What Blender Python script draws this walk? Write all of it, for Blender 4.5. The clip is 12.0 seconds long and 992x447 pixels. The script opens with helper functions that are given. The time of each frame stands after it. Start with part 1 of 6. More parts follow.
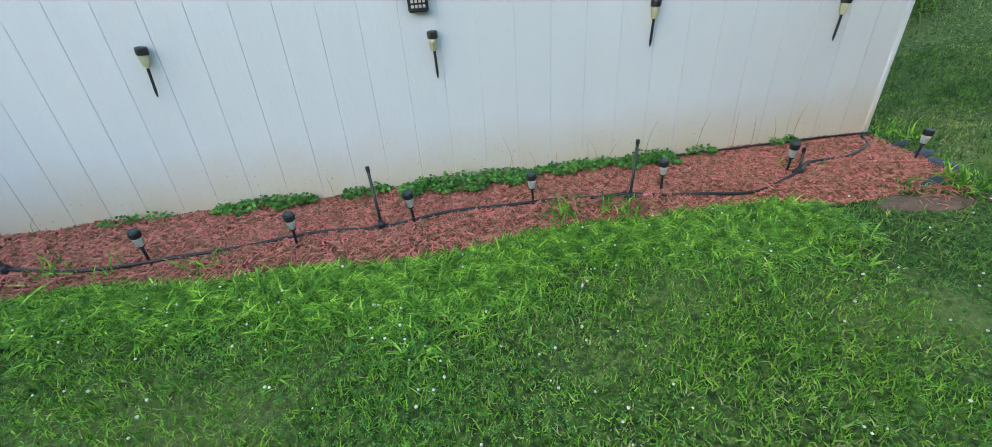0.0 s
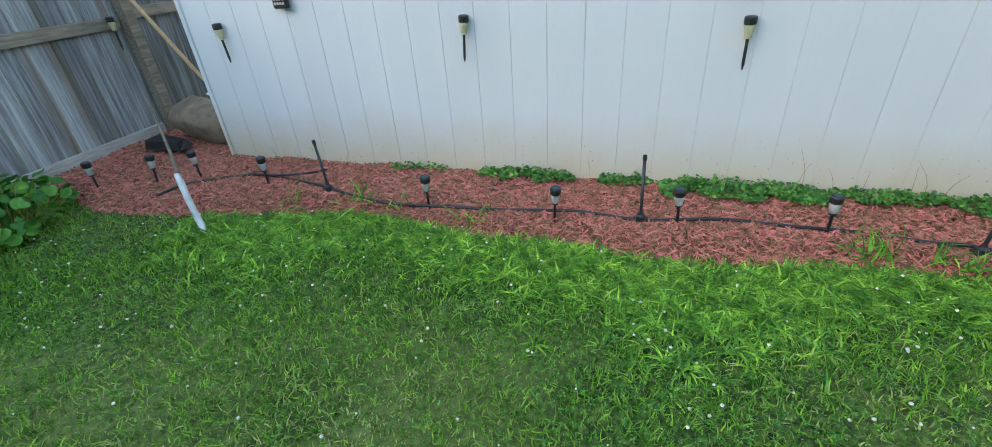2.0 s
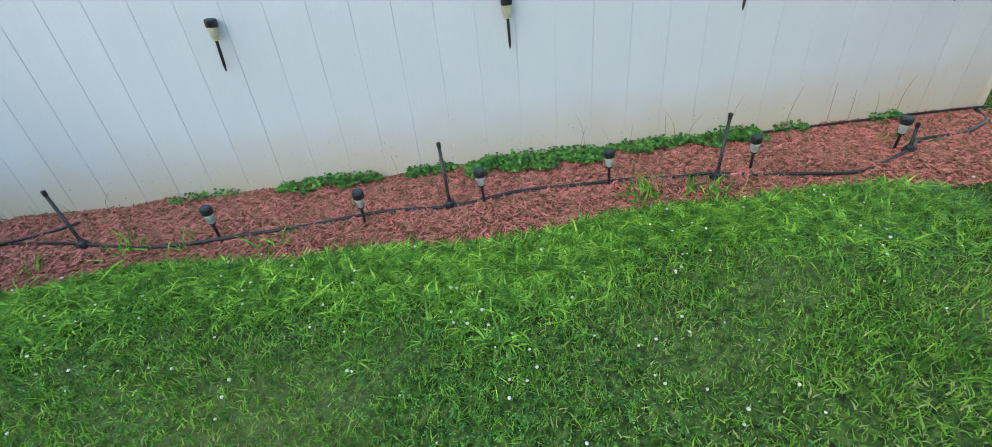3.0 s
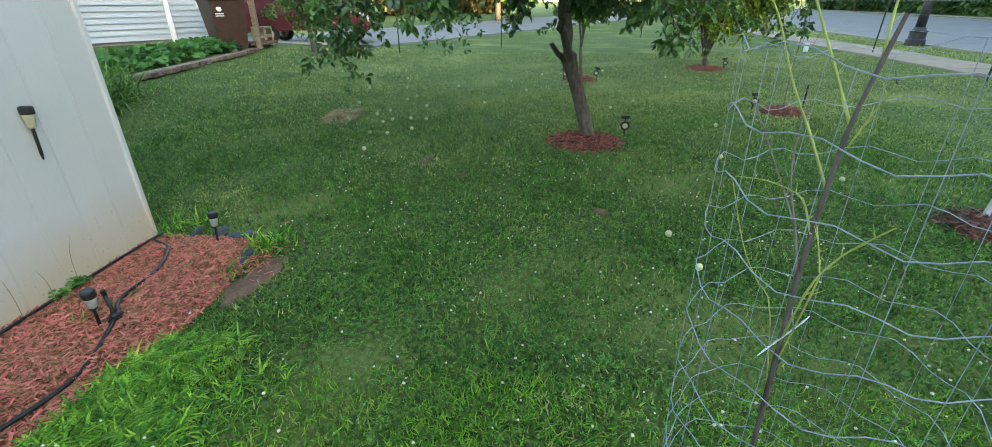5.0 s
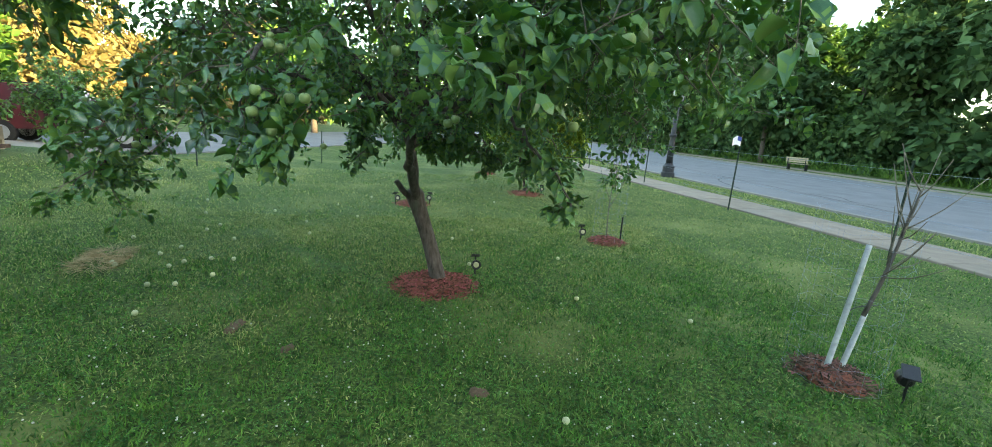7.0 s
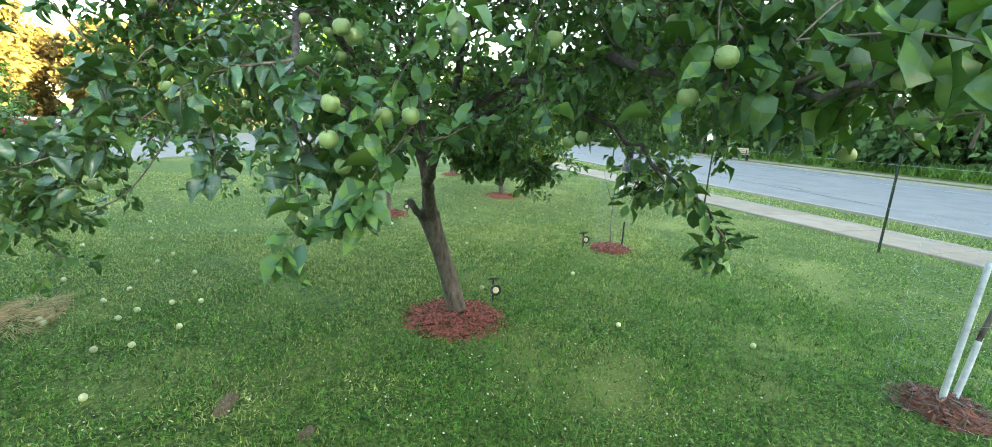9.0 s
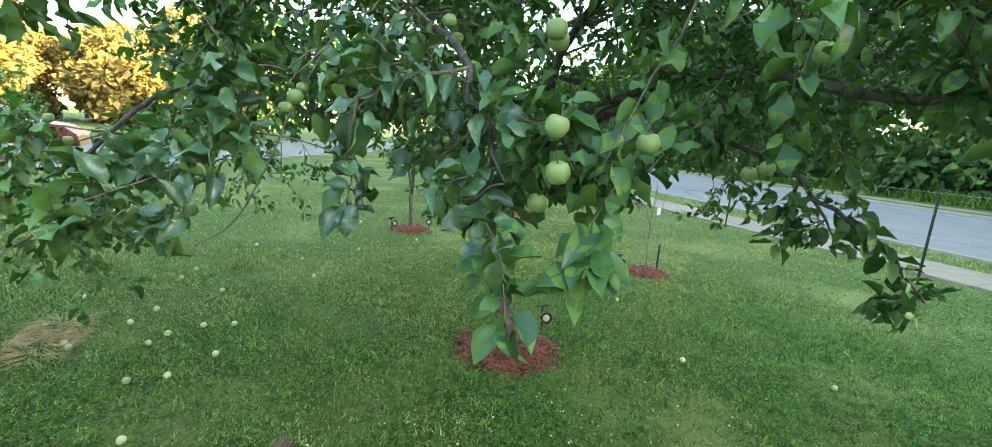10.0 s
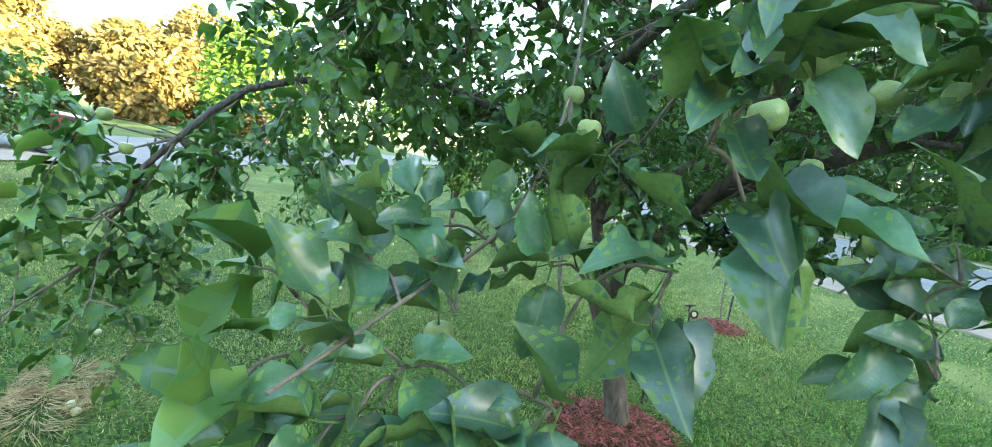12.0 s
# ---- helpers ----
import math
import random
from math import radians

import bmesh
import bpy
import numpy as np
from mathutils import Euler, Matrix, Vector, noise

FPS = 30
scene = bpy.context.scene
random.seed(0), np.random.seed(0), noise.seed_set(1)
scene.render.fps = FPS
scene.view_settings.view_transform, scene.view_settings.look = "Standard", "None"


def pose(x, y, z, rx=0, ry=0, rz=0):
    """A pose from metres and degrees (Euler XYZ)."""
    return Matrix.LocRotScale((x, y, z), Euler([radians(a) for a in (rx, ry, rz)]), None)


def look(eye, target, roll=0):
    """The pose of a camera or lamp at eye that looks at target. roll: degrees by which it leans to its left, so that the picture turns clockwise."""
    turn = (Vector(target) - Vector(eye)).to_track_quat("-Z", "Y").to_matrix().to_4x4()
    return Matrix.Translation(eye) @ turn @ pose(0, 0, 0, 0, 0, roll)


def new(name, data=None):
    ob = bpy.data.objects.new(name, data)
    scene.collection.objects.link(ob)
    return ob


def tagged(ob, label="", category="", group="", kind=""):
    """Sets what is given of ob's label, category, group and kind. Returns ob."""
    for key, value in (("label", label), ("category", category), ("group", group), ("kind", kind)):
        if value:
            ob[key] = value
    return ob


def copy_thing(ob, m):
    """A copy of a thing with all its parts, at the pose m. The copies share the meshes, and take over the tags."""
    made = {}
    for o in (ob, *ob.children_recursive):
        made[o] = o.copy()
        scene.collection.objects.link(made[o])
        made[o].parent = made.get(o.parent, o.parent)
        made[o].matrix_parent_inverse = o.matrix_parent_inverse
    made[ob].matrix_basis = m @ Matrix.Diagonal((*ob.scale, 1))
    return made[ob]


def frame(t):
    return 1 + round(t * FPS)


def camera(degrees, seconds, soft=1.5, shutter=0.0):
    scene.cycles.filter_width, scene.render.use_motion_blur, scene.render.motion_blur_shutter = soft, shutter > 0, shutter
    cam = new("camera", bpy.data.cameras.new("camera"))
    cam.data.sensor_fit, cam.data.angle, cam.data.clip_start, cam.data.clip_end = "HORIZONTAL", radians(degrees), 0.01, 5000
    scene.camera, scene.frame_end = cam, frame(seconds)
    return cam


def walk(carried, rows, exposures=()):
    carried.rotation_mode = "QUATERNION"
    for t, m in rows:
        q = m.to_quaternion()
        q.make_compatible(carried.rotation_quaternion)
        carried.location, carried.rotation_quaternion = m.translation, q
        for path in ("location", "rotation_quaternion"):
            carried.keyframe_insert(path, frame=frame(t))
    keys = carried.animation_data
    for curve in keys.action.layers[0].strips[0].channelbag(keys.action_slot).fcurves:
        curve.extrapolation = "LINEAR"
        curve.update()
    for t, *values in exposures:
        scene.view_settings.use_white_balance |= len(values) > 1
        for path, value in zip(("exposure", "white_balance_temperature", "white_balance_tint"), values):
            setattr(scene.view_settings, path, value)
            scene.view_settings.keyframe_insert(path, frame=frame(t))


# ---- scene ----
cam = camera(93.2, 12.0, soft=0.9)
PATH = [
    (0, (-0.327, -0.049, 1.374), (-0.127, 1.646, 0.332), -3.9),
    (0.5, (-0.527, -0.034, 1.347), (-0.628, 1.696, 0.35), -1.7),
    (1, (-0.655, -0.036, 1.35), (-1.113, 1.64, 0.36), -1.4),
    (1.5, (-0.733, -0.028, 1.353), (-1.308, 1.604, 0.35), -1.8),
    (2, (-0.729, 0.008, 1.336), (-1.284, 1.634, 0.312), -4.3),
    (2.5, (-0.686, 0.037, 1.329), (-1.017, 1.705, 0.275), -4.9),
    (3, (-0.526, 0.085, 1.3), (-0.475, 1.761, 0.21), -5.9),
    (3.5, (-0.251, 0.107, 1.326), (0.371, 1.622, 0.179), -3.5),
    (3.7, (-0.151, 0.102, 1.354), (0.79, 1.45, 0.214), -0.4),
    (5.3, (0.245, 0.347, 1.393), (2.079, 0.367, 0.597), -0.9),
    (5.5, (0.346, 0.333, 1.416), (2.2, 0.335, 0.667), -0.7),
    (6, (0.536, 0.352, 1.472), (2.445, 0.329, 0.874), 2.4),
    (6.5, (0.692, 0.461, 1.515), (2.606, 0.125, 1.04), 4.8),
    (6.7, (0.774, 0.499, 1.527), (2.66, 0.018, 1.069), 4.4),
    (8.3, (1.395, 0.819, 1.603), (3.21, 0.042, 1.284), 4.1),
    (8.5, (1.488, 0.879, 1.586), (3.292, 0.085, 1.249), 3.2),
    (9, (1.733, 0.975, 1.584), (3.513, 0.161, 1.174), 3.2),
    (9.5, (1.981, 1.129, 1.59), (3.768, 0.315, 1.211), 3.9),
    (10, (2.162, 1.308, 1.58), (3.947, 0.479, 1.227), 4.7),
    (10.5, (2.355, 1.43, 1.537), (4.127, 0.556, 1.229), 6.9),
    (11, (2.662, 1.449, 1.573), (4.453, 0.597, 1.31), 8.0),
    (11.5, (2.887, 1.629, 1.577), (4.674, 0.771, 1.318), 8.8),
    (12, (3.081, 1.721, 1.556), (4.878, 0.885, 1.287), 8.6),
]
walk(cam, [(t, look(eye, target, roll)) for t, eye, target, roll in PATH],
     [(0, 3.1, 7100, 11), (3.7, 3.1, 7100, 11), (5.3, 2.95, 7300, 5), (6.5, 3.0, 7300, 4), (8.5, 3.45, 7900, 4), (9, 3.75, 7900, 4), (9.5, 3.5, 7800, 3), (10, 3.55, 7700, 3), (12, 3.85, 6900, 5)])

# ---- light ----
SUN_EL, SUN_FROM = radians(11), Vector((-0.78, -0.62, 0)).normalized()
world = bpy.data.worlds.new("world")
scene.world = world
world.use_nodes = True
wn = world.node_tree.nodes
sky = wn.new("ShaderNodeTexSky")
sky.sky_type, sky.sun_disc = "NISHITA", False
sky.sun_elevation = SUN_EL
sky.sun_rotation = math.atan2(SUN_FROM.x, SUN_FROM.y)
sky.air_density, sky.dust_density, sky.ozone_density = 1.0, 1.0, 1.0
world.node_tree.links.new(sky.outputs[0], wn["Background"].inputs[0])
wn["Background"].inputs[1].default_value = 0.15
sun_data = bpy.data.lights.new("sun", "SUN")
sun_data.energy, sun_data.angle, sun_data.color = 4.5, radians(0.6), (1.0, 0.78, 0.42)
sun = new("sun", sun_data)
toward = SUN_FROM * math.cos(SUN_EL) + Vector((0, 0, math.sin(SUN_EL)))
sun.matrix_world = look(toward * 50, (0, 0, 0))


# ---- materials ----
def surface(name, stops, scale=8.0, rough=0.8, bump=0.0, bump_scale=60.0, vary=0.0, island=False, stretch=(1, 1, 1), gloss=0.3,
            metal=0.0, through_light=0.0, blotch=None, obj=False):
    """stops: (position, (r, g, b)) of a noise ramp; vary: brightness change from piece to piece; blotch: (scale, colour, from, to)."""
    m = bpy.data.materials.new(name)
    m.use_nodes = True
    n, l = m.node_tree.nodes, m.node_tree.links
    b = n["Principled BSDF"]
    co = n.new("ShaderNodeTexCoord")
    mp = n.new("ShaderNodeMapping")
    mp.inputs["Scale"].default_value = stretch
    l.new(co.outputs["Object" if obj else "Generated"], mp.inputs[0])
    geo = n.new("ShaderNodeNewGeometry")
    if not obj:
        l.new(geo.outputs["Position"], mp.inputs[0])
    nz = n.new("ShaderNodeTexNoise")
    nz.inputs["Scale"].default_value, nz.inputs["Detail"].default_value, nz.inputs["Roughness"].default_value = scale, 6, 0.6
    l.new(mp.outputs[0], nz.inputs["Vector"])
    ramp = n.new("ShaderNodeValToRGB")
    while len(ramp.color_ramp.elements) < len(stops):
        ramp.color_ramp.elements.new(0.5)
    for e, (p, c) in zip(ramp.color_ramp.elements, stops):
        e.position, e.color = p, (*c, 1)
    l.new(nz.outputs[0], ramp.inputs[0])
    colour = ramp.outputs[0]
    if blotch:
        nb = n.new("ShaderNodeTexNoise")
        nb.inputs["Scale"].default_value, nb.inputs["Detail"].default_value = blotch[0], 5
        l.new(mp.outputs[0], nb.inputs["Vector"])
        mr = n.new("ShaderNodeMapRange")
        mr.inputs[1].default_value, mr.inputs[2].default_value = blotch[2], blotch[3]
        l.new(nb.outputs[0], mr.inputs[0])
        mx = n.new("ShaderNodeMix")
        mx.data_type = "RGBA"
        l.new(mr.outputs[0], mx.inputs[0])
        l.new(colour, mx.inputs[6])
        mx.inputs[7].default_value = (*blotch[1], 1)
        colour = mx.outputs[2]
    if vary:
        if island:
            rnd = geo.outputs["Random Per Island"]
        else:
            rnd = n.new("ShaderNodeObjectInfo").outputs["Random"]
        mr = n.new("ShaderNodeMapRange")
        mr.inputs[3].default_value, mr.inputs[4].default_value = 1 - vary, 1 + vary
        l.new(rnd, mr.inputs[0])
        hs = n.new("ShaderNodeHueSaturation")
        l.new(mr.outputs[0], hs.inputs["Value"])
        mh = n.new("ShaderNodeMapRange")
        mh.inputs[3].default_value, mh.inputs[4].default_value = 0.5 + vary * 0.05, 0.5 - vary * 0.05
        l.new(rnd, mh.inputs[0])
        l.new(mh.outputs[0], hs.inputs["Hue"])
        l.new(colour, hs.inputs["Color"])
        colour = hs.outputs[0]
    l.new(colour, b.inputs["Base Color"])
    b.inputs["Roughness"].default_value = rough
    b.inputs["Metallic"].default_value = metal
    b.inputs["Specular IOR Level"].default_value = gloss
    if bump:
        nb2 = n.new("ShaderNodeTexNoise")
        nb2.inputs["Scale"].default_value, nb2.inputs["Detail"].default_value = bump_scale, 5
        l.new(mp.outputs[0], nb2.inputs["Vector"])
        bp = n.new("ShaderNodeBump")
        bp.inputs["Strength"].default_value, bp.inputs["Distance"].default_value = bump, 0.01
        l.new(nb2.outputs[0], bp.inputs["Height"])
        l.new(bp.outputs[0], b.inputs["Normal"])
    if through_light:
        tr = n.new("ShaderNodeBsdfTranslucent")
        l.new(colour, tr.inputs["Color"])
        ms = n.new("ShaderNodeMixShader")
        ms.inputs[0].default_value = through_light
        l.new(b.outputs[0], ms.inputs[1])
        l.new(tr.outputs[0], ms.inputs[2])
        l.new(ms.outputs[0], n["Material Output"].inputs[0])
    return m


def two(c, d=0.35):
    return ((0.3, tuple(v * (1 - d) for v in c)), (0.7, tuple(v * (1 + d) for v in c)))


M_SOIL = surface("lawn_soil", ((0.35, (0.014, 0.03, 0.006)), (0.5, (0.05, 0.095, 0.016)), (0.66, (0.13, 0.19, 0.04))), 38, 0.95, 1.0, 120,
                 blotch=(0.7, (0.17, 0.2, 0.06), 0.5, 0.75))
M_GRASS = surface("grass", ((0.34, (0.045, 0.16, 0.012)), (0.5, (0.115, 0.3, 0.025)), (0.64, (0.2, 0.4, 0.045))), 13, 0.5, vary=0.5, island=True, through_light=0.3,
                  blotch=(0.8, (0.2, 0.3, 0.06), 0.55, 0.85))
# M_GRASS darkened and bluer: the dimmer light on this lawn is in the colour
M_DIMGRASS = surface("dim_grass", ((0.34, (0.022, 0.085, 0.014)), (0.5, (0.065, 0.185, 0.028)), (0.64, (0.13, 0.29, 0.05))), 9, 0.5, vary=0.42, island=True, through_light=0.3,
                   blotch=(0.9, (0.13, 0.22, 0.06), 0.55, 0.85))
M_DRYGRASS = surface("dry_lawn_grass", ((0.34, (0.19, 0.245, 0.07)), (0.64, (0.34, 0.39, 0.14))), 7, 0.6, vary=0.4, island=True, through_light=0.25)
M_CRAB = surface("crabgrass", ((0.35, (0.05, 0.17, 0.015)), (0.5, (0.14, 0.35, 0.035)), (0.64, (0.24, 0.5, 0.06))), 14, 0.42, vary=0.6, island=True, through_light=0.3)
M_CLOVER = surface("clover", ((0.34, (0.034, 0.14, 0.024)), (0.64, (0.1, 0.3, 0.05))), 11, 0.5, vary=0.5, island=True, through_light=0.25)
M_VINE = surface("vine_leaf", ((0.3, (0.045, 0.145, 0.035)), (0.7, (0.1, 0.25, 0.06))), 5, 0.5, vary=0.35, island=True, through_light=0.25)
M_DAYLILY = surface("daylily_leaf", ((0.3, (0.07, 0.17, 0.03)), (0.7, (0.17, 0.29, 0.07))), 5, 0.5, vary=0.5, island=True, through_light=0.25)
M_BLOSSOM = surface("clover_blossom", two((0.6, 0.58, 0.5), 0.2), 200, 0.9, vary=0.15, island=True)
M_MULCH = surface("red_mulch", ((0.3, (0.29, 0.1, 0.06)), (0.7, (0.48, 0.215, 0.14))), 30, 0.85, vary=0.7, island=True)
M_OLDMULCH = surface("faded_mulch", ((0.3, (0.13, 0.044, 0.03)), (0.7, (0.29, 0.12, 0.08))), 30, 0.9, vary=0.85, island=True)
M_BROWNMULCH = surface("brown_mulch", ((0.3, (0.07, 0.042, 0.03)), (0.7, (0.2, 0.115, 0.08))), 30, 0.9, vary=0.8, island=True)
M_MULCH_BED = surface("mulch_bed", ((0.3, (0.13, 0.045, 0.028)), (0.7, (0.32, 0.115, 0.072))), 60, 0.95, 1.0, 120)
M_DIRT = surface("bare_soil", ((0.3, (0.1, 0.065, 0.045)), (0.7, (0.2, 0.13, 0.09))), 25, 0.95, 0.8, 150)
M_FABRIC = surface("weed_fabric", two((0.045, 0.06, 0.085), 0.35), 30, 0.6, 0.3, 200, gloss=0.4)
M_BLACK = surface("black_plastic", two((0.012, 0.012, 0.014), 0.3), 40, 0.42, 0.1, 200, gloss=0.5)
M_LENS = surface("frosted_lens", two((0.5, 0.52, 0.5), 0.15), 60, 0.25, gloss=0.5, through_light=0.4)
M_OLDLENS = surface("yellowed_lens", two((0.6, 0.58, 0.38), 0.12), 60, 0.3, gloss=0.5, through_light=0.3)
M_LED = surface("led_panel", two((0.55, 0.5, 0.46), 0.2), 80, 0.3, gloss=0.5)
M_WOOD = surface("grey_fence_wood", ((0.3, (0.1, 0.1, 0.103)), (0.5, (0.24, 0.25, 0.265)), (0.7, (0.39, 0.41, 0.44))), 6, 0.9, 0.5, 30, vary=0.35,
                 stretch=(8, 8, 0.35), blotch=(1.6, (0.17, 0.135, 0.1), 0.5, 0.72))
M_RAIL = surface("weathered_rail", ((0.3, (0.16, 0.13, 0.1)), (0.7, (0.34, 0.29, 0.23))), 8, 0.9, 0.4, 30, vary=0.2, stretch=(6, 0.7, 6))
M_KICK = surface("pale_kickboard", two((0.36, 0.34, 0.32), 0.25), 10, 0.9, 0.4, 40, stretch=(6, 0.7, 6))
M_POLE = surface("pale_wood_handle", two((0.5, 0.33, 0.18), 0.2), 12, 0.6, stretch=(5, 5, 0.6))
M_STONE = surface("tan_stone", ((0.3, (0.15, 0.11, 0.075)), (0.7, (0.3, 0.23, 0.16))), 9, 0.95, 0.7, 40)
M_BARK = surface("apple_bark", ((0.28, (0.045, 0.036, 0.03)), (0.6, (0.13, 0.11, 0.095)), (0.8, (0.2, 0.175, 0.15))), 22, 0.95, 1.0, 70,
                 stretch=(1.5, 1.5, 0.45), blotch=(5, (0.09, 0.1, 0.07), 0.55, 0.75))
M_TWIG = surface("twig_bark", two((0.17, 0.145, 0.11), 0.35), 40, 0.8, 0.4, 120)
M_LEAF = surface("apple_leaf", ((0.3, (0.062, 0.205, 0.062)), (0.7, (0.145, 0.34, 0.1))), 6, 0.42, 0.2, 160, vary=0.45, island=True, gloss=1.0, through_light=0.5)
M_LEAF1 = surface("apple_leaf_single", ((0.3, (0.042, 0.145, 0.068)), (0.7, (0.09, 0.225, 0.1))), 12, 0.4, 0.0, 22, vary=0.4, gloss=1.0, through_light=0.3, obj=True)
M_UNDER = surface("apple_leaf_underside", ((0.3, (0.16, 0.32, 0.075)), (0.7, (0.25, 0.42, 0.12))), 9, 0.7, 0.15, 120, vary=0.25, island=True, gloss=0.25, through_light=0.48)
M_UNDER1 = surface("apple_leaf_single_underside", ((0.3, (0.17, 0.32, 0.09)), (0.7, (0.26, 0.41, 0.14))), 14, 0.7, 0.0, 30, vary=0.2, gloss=0.25, through_light=0.45, obj=True)


def veins(m):
    """A pale midrib and faint side veins on a leaf whose rib runs along its own y."""
    n, l = m.node_tree.nodes, m.node_tree.links
    b = n["Principled BSDF"]
    old = b.inputs["Base Color"].links[0].from_socket
    co = n.new("ShaderNodeTexCoord")
    sp = n.new("ShaderNodeSeparateXYZ")
    l.new(co.outputs["Object"], sp.inputs[0])
    ab = n.new("ShaderNodeMath")
    ab.operation = "ABSOLUTE"
    l.new(sp.outputs[0], ab.inputs[0])
    rib = n.new("ShaderNodeMapRange")
    rib.inputs[1].default_value, rib.inputs[2].default_value, rib.inputs[3].default_value, rib.inputs[4].default_value = 0.006, 0.02, 1.0, 0.0
    l.new(ab.outputs[0], rib.inputs[0])
    slant = n.new("ShaderNodeMath")
    slant.operation = "MULTIPLY_ADD"
    slant.inputs[1].default_value = -0.75
    l.new(ab.outputs[0], slant.inputs[0])
    l.new(sp.outputs[1], slant.inputs[2])
    fr = n.new("ShaderNodeMath")
    fr.operation = "PINGPONG"
    fr.inputs[1].default_value = 0.055
    l.new(slant.outputs[0], fr.inputs[0])
    side = n.new("ShaderNodeMapRange")
    side.inputs[1].default_value, side.inputs[2].default_value, side.inputs[3].default_value, side.inputs[4].default_value = 0.0, 0.01, 0.22, 0.0
    l.new(fr.outputs[0], side.inputs[0])
    mx = n.new("ShaderNodeMath")
    mx.operation = "MAXIMUM"
    l.new(rib.outputs[0], mx.inputs[0])
    l.new(side.outputs[0], mx.inputs[1])
    mix = n.new("ShaderNodeMix")
    mix.data_type = "RGBA"
    l.new(mx.outputs[0], mix.inputs[0])
    l.new(old, mix.inputs[6])
    mix.inputs[7].default_value = (0.16, 0.26, 0.09, 1)
    l.new(mix.outputs[2], b.inputs["Base Color"])


veins(M_LEAF1)
for m in (M_LEAF, M_LEAF1):
    # the waxy upper skin
    b = m.node_tree.nodes["Principled BSDF"]
    b.inputs["Coat Weight"].default_value, b.inputs["Coat Roughness"].default_value = 0.7, 0.32
veins(M_UNDER1)
M_APPLE = surface("green_apple", ((0.3, (0.19, 0.29, 0.09)), (0.6, (0.27, 0.35, 0.13)), (0.8, (0.36, 0.38, 0.18))), 18, 0.4, 0.05, 200, vary=0.15, gloss=0.5, obj=True)
M_WINDFALL = surface("windfall_apple", ((0.3, (0.42, 0.46, 0.24)), (0.7, (0.6, 0.6, 0.38))), 14, 0.5, 0.1, 120, vary=0.2, obj=True, blotch=(9, (0.3, 0.2, 0.09), 0.62, 0.75))
M_STEM = surface("apple_stem", two((0.14, 0.12, 0.05), 0.2), 60, 0.7)
M_LIGHTLEAF = surface("pale_green_leaf", ((0.3, (0.07, 0.17, 0.03)), (0.7, (0.14, 0.26, 0.05))), 2, 0.5, vary=0.35, island=True, through_light=0.35)
M_YELLOWLEAF = surface("yellow_green_leaf", ((0.3, (0.22, 0.33, 0.035)), (0.7, (0.36, 0.45, 0.075))), 2, 0.5, vary=0.4, island=True, through_light=0.5)
M_DARKLEAF = surface("dark_wood_leaf", ((0.3, (0.035, 0.085, 0.03)), (0.7, (0.085, 0.16, 0.05))), 0.4, 0.7, vary=0.4, island=True, through_light=0.25)
M_MIDLEAF = surface("mid_green_leaf", ((0.3, (0.07, 0.16, 0.04)), (0.7, (0.13, 0.25, 0.06))), 0.5, 0.6, vary=0.35, island=True, through_light=0.25)
# gold of the low sun, put into the leaf colour itself
M_SUNGOLDLEAF = surface("sun_gold_leaf", ((0.3, (0.2, 0.165, 0.06)), (0.7, (0.27, 0.22, 0.09))), 0.4, 0.6, vary=0.3, island=True, through_light=0.3)
M_SHOOT = surface("yellow_green_shoot", two((0.3, 0.34, 0.08), 0.25), 20, 0.55)
M_WIRE = surface("galvanised_wire", two((0.27, 0.31, 0.37), 0.3), 40, 0.5, gloss=0.5, metal=0.3)
M_TAG = surface("paper_tag", two((0.72, 0.76, 0.8), 0.06), 30, 0.6)
M_WRAP = surface("white_tree_wrap", two((0.46, 0.48, 0.48), 0.25), 18, 0.75, 0.3, 60)
M_SIDING = surface("vinyl_siding", two((0.38, 0.425, 0.46), 0.06), 2, 0.5, 0.05, 60, vary=0.03)
M_TRIM = surface("white_trim", two((0.76, 0.77, 0.77), 0.04), 4, 0.5)
M_FOUND = surface("foundation", two((0.3, 0.29, 0.27), 0.2), 8, 0.9, 0.4, 50)
M_ROOF = surface("roof_shingle", two((0.09, 0.085, 0.085), 0.3), 10, 0.95, 0.6, 40)
M_TEAL = surface("teal_frame", two((0.03, 0.07, 0.085), 0.2), 10, 0.5)
M_BIN = surface("brown_bin", two((0.055, 0.03, 0.022), 0.2), 8, 0.5, 0.15, 100)
M_BINLID = surface("yellow_lid", two((0.75, 0.5, 0.03), 0.12), 8, 0.45)
M_CAR = surface("dark_red_paint", two((0.07, 0.011, 0.015), 0.15), 3, 0.3, gloss=0.5)
M_TYRE = surface("tyre_rubber", two((0.02, 0.02, 0.02), 0.3), 30, 0.9)
M_CHROME = surface("alloy", two((0.5, 0.5, 0.52), 0.1), 10, 0.3, metal=0.8)
M_REDLIGHT = surface("tail_lens", two((0.4, 0.02, 0.02), 0.1), 10, 0.2, gloss=0.6)
M_CONCRETE = surface("sidewalk_concrete", ((0.3, (0.2, 0.165, 0.13)), (0.7, (0.28, 0.235, 0.185))), 3, 0.95, 0.3, 60, vary=0.08, blotch=(0.8, (0.25, 0.225, 0.19), 0.5, 0.8))
M_ROAD = surface("grey_asphalt", ((0.3, (0.14, 0.143, 0.148)), (0.7, (0.2, 0.203, 0.21))), 1.2, 0.95, 0.4, 90, blotch=(0.25, (0.19, 0.19, 0.195), 0.45, 0.7))
M_CRACK = surface("crack_sealer", two((0.03, 0.03, 0.032), 0.2), 10, 0.7)
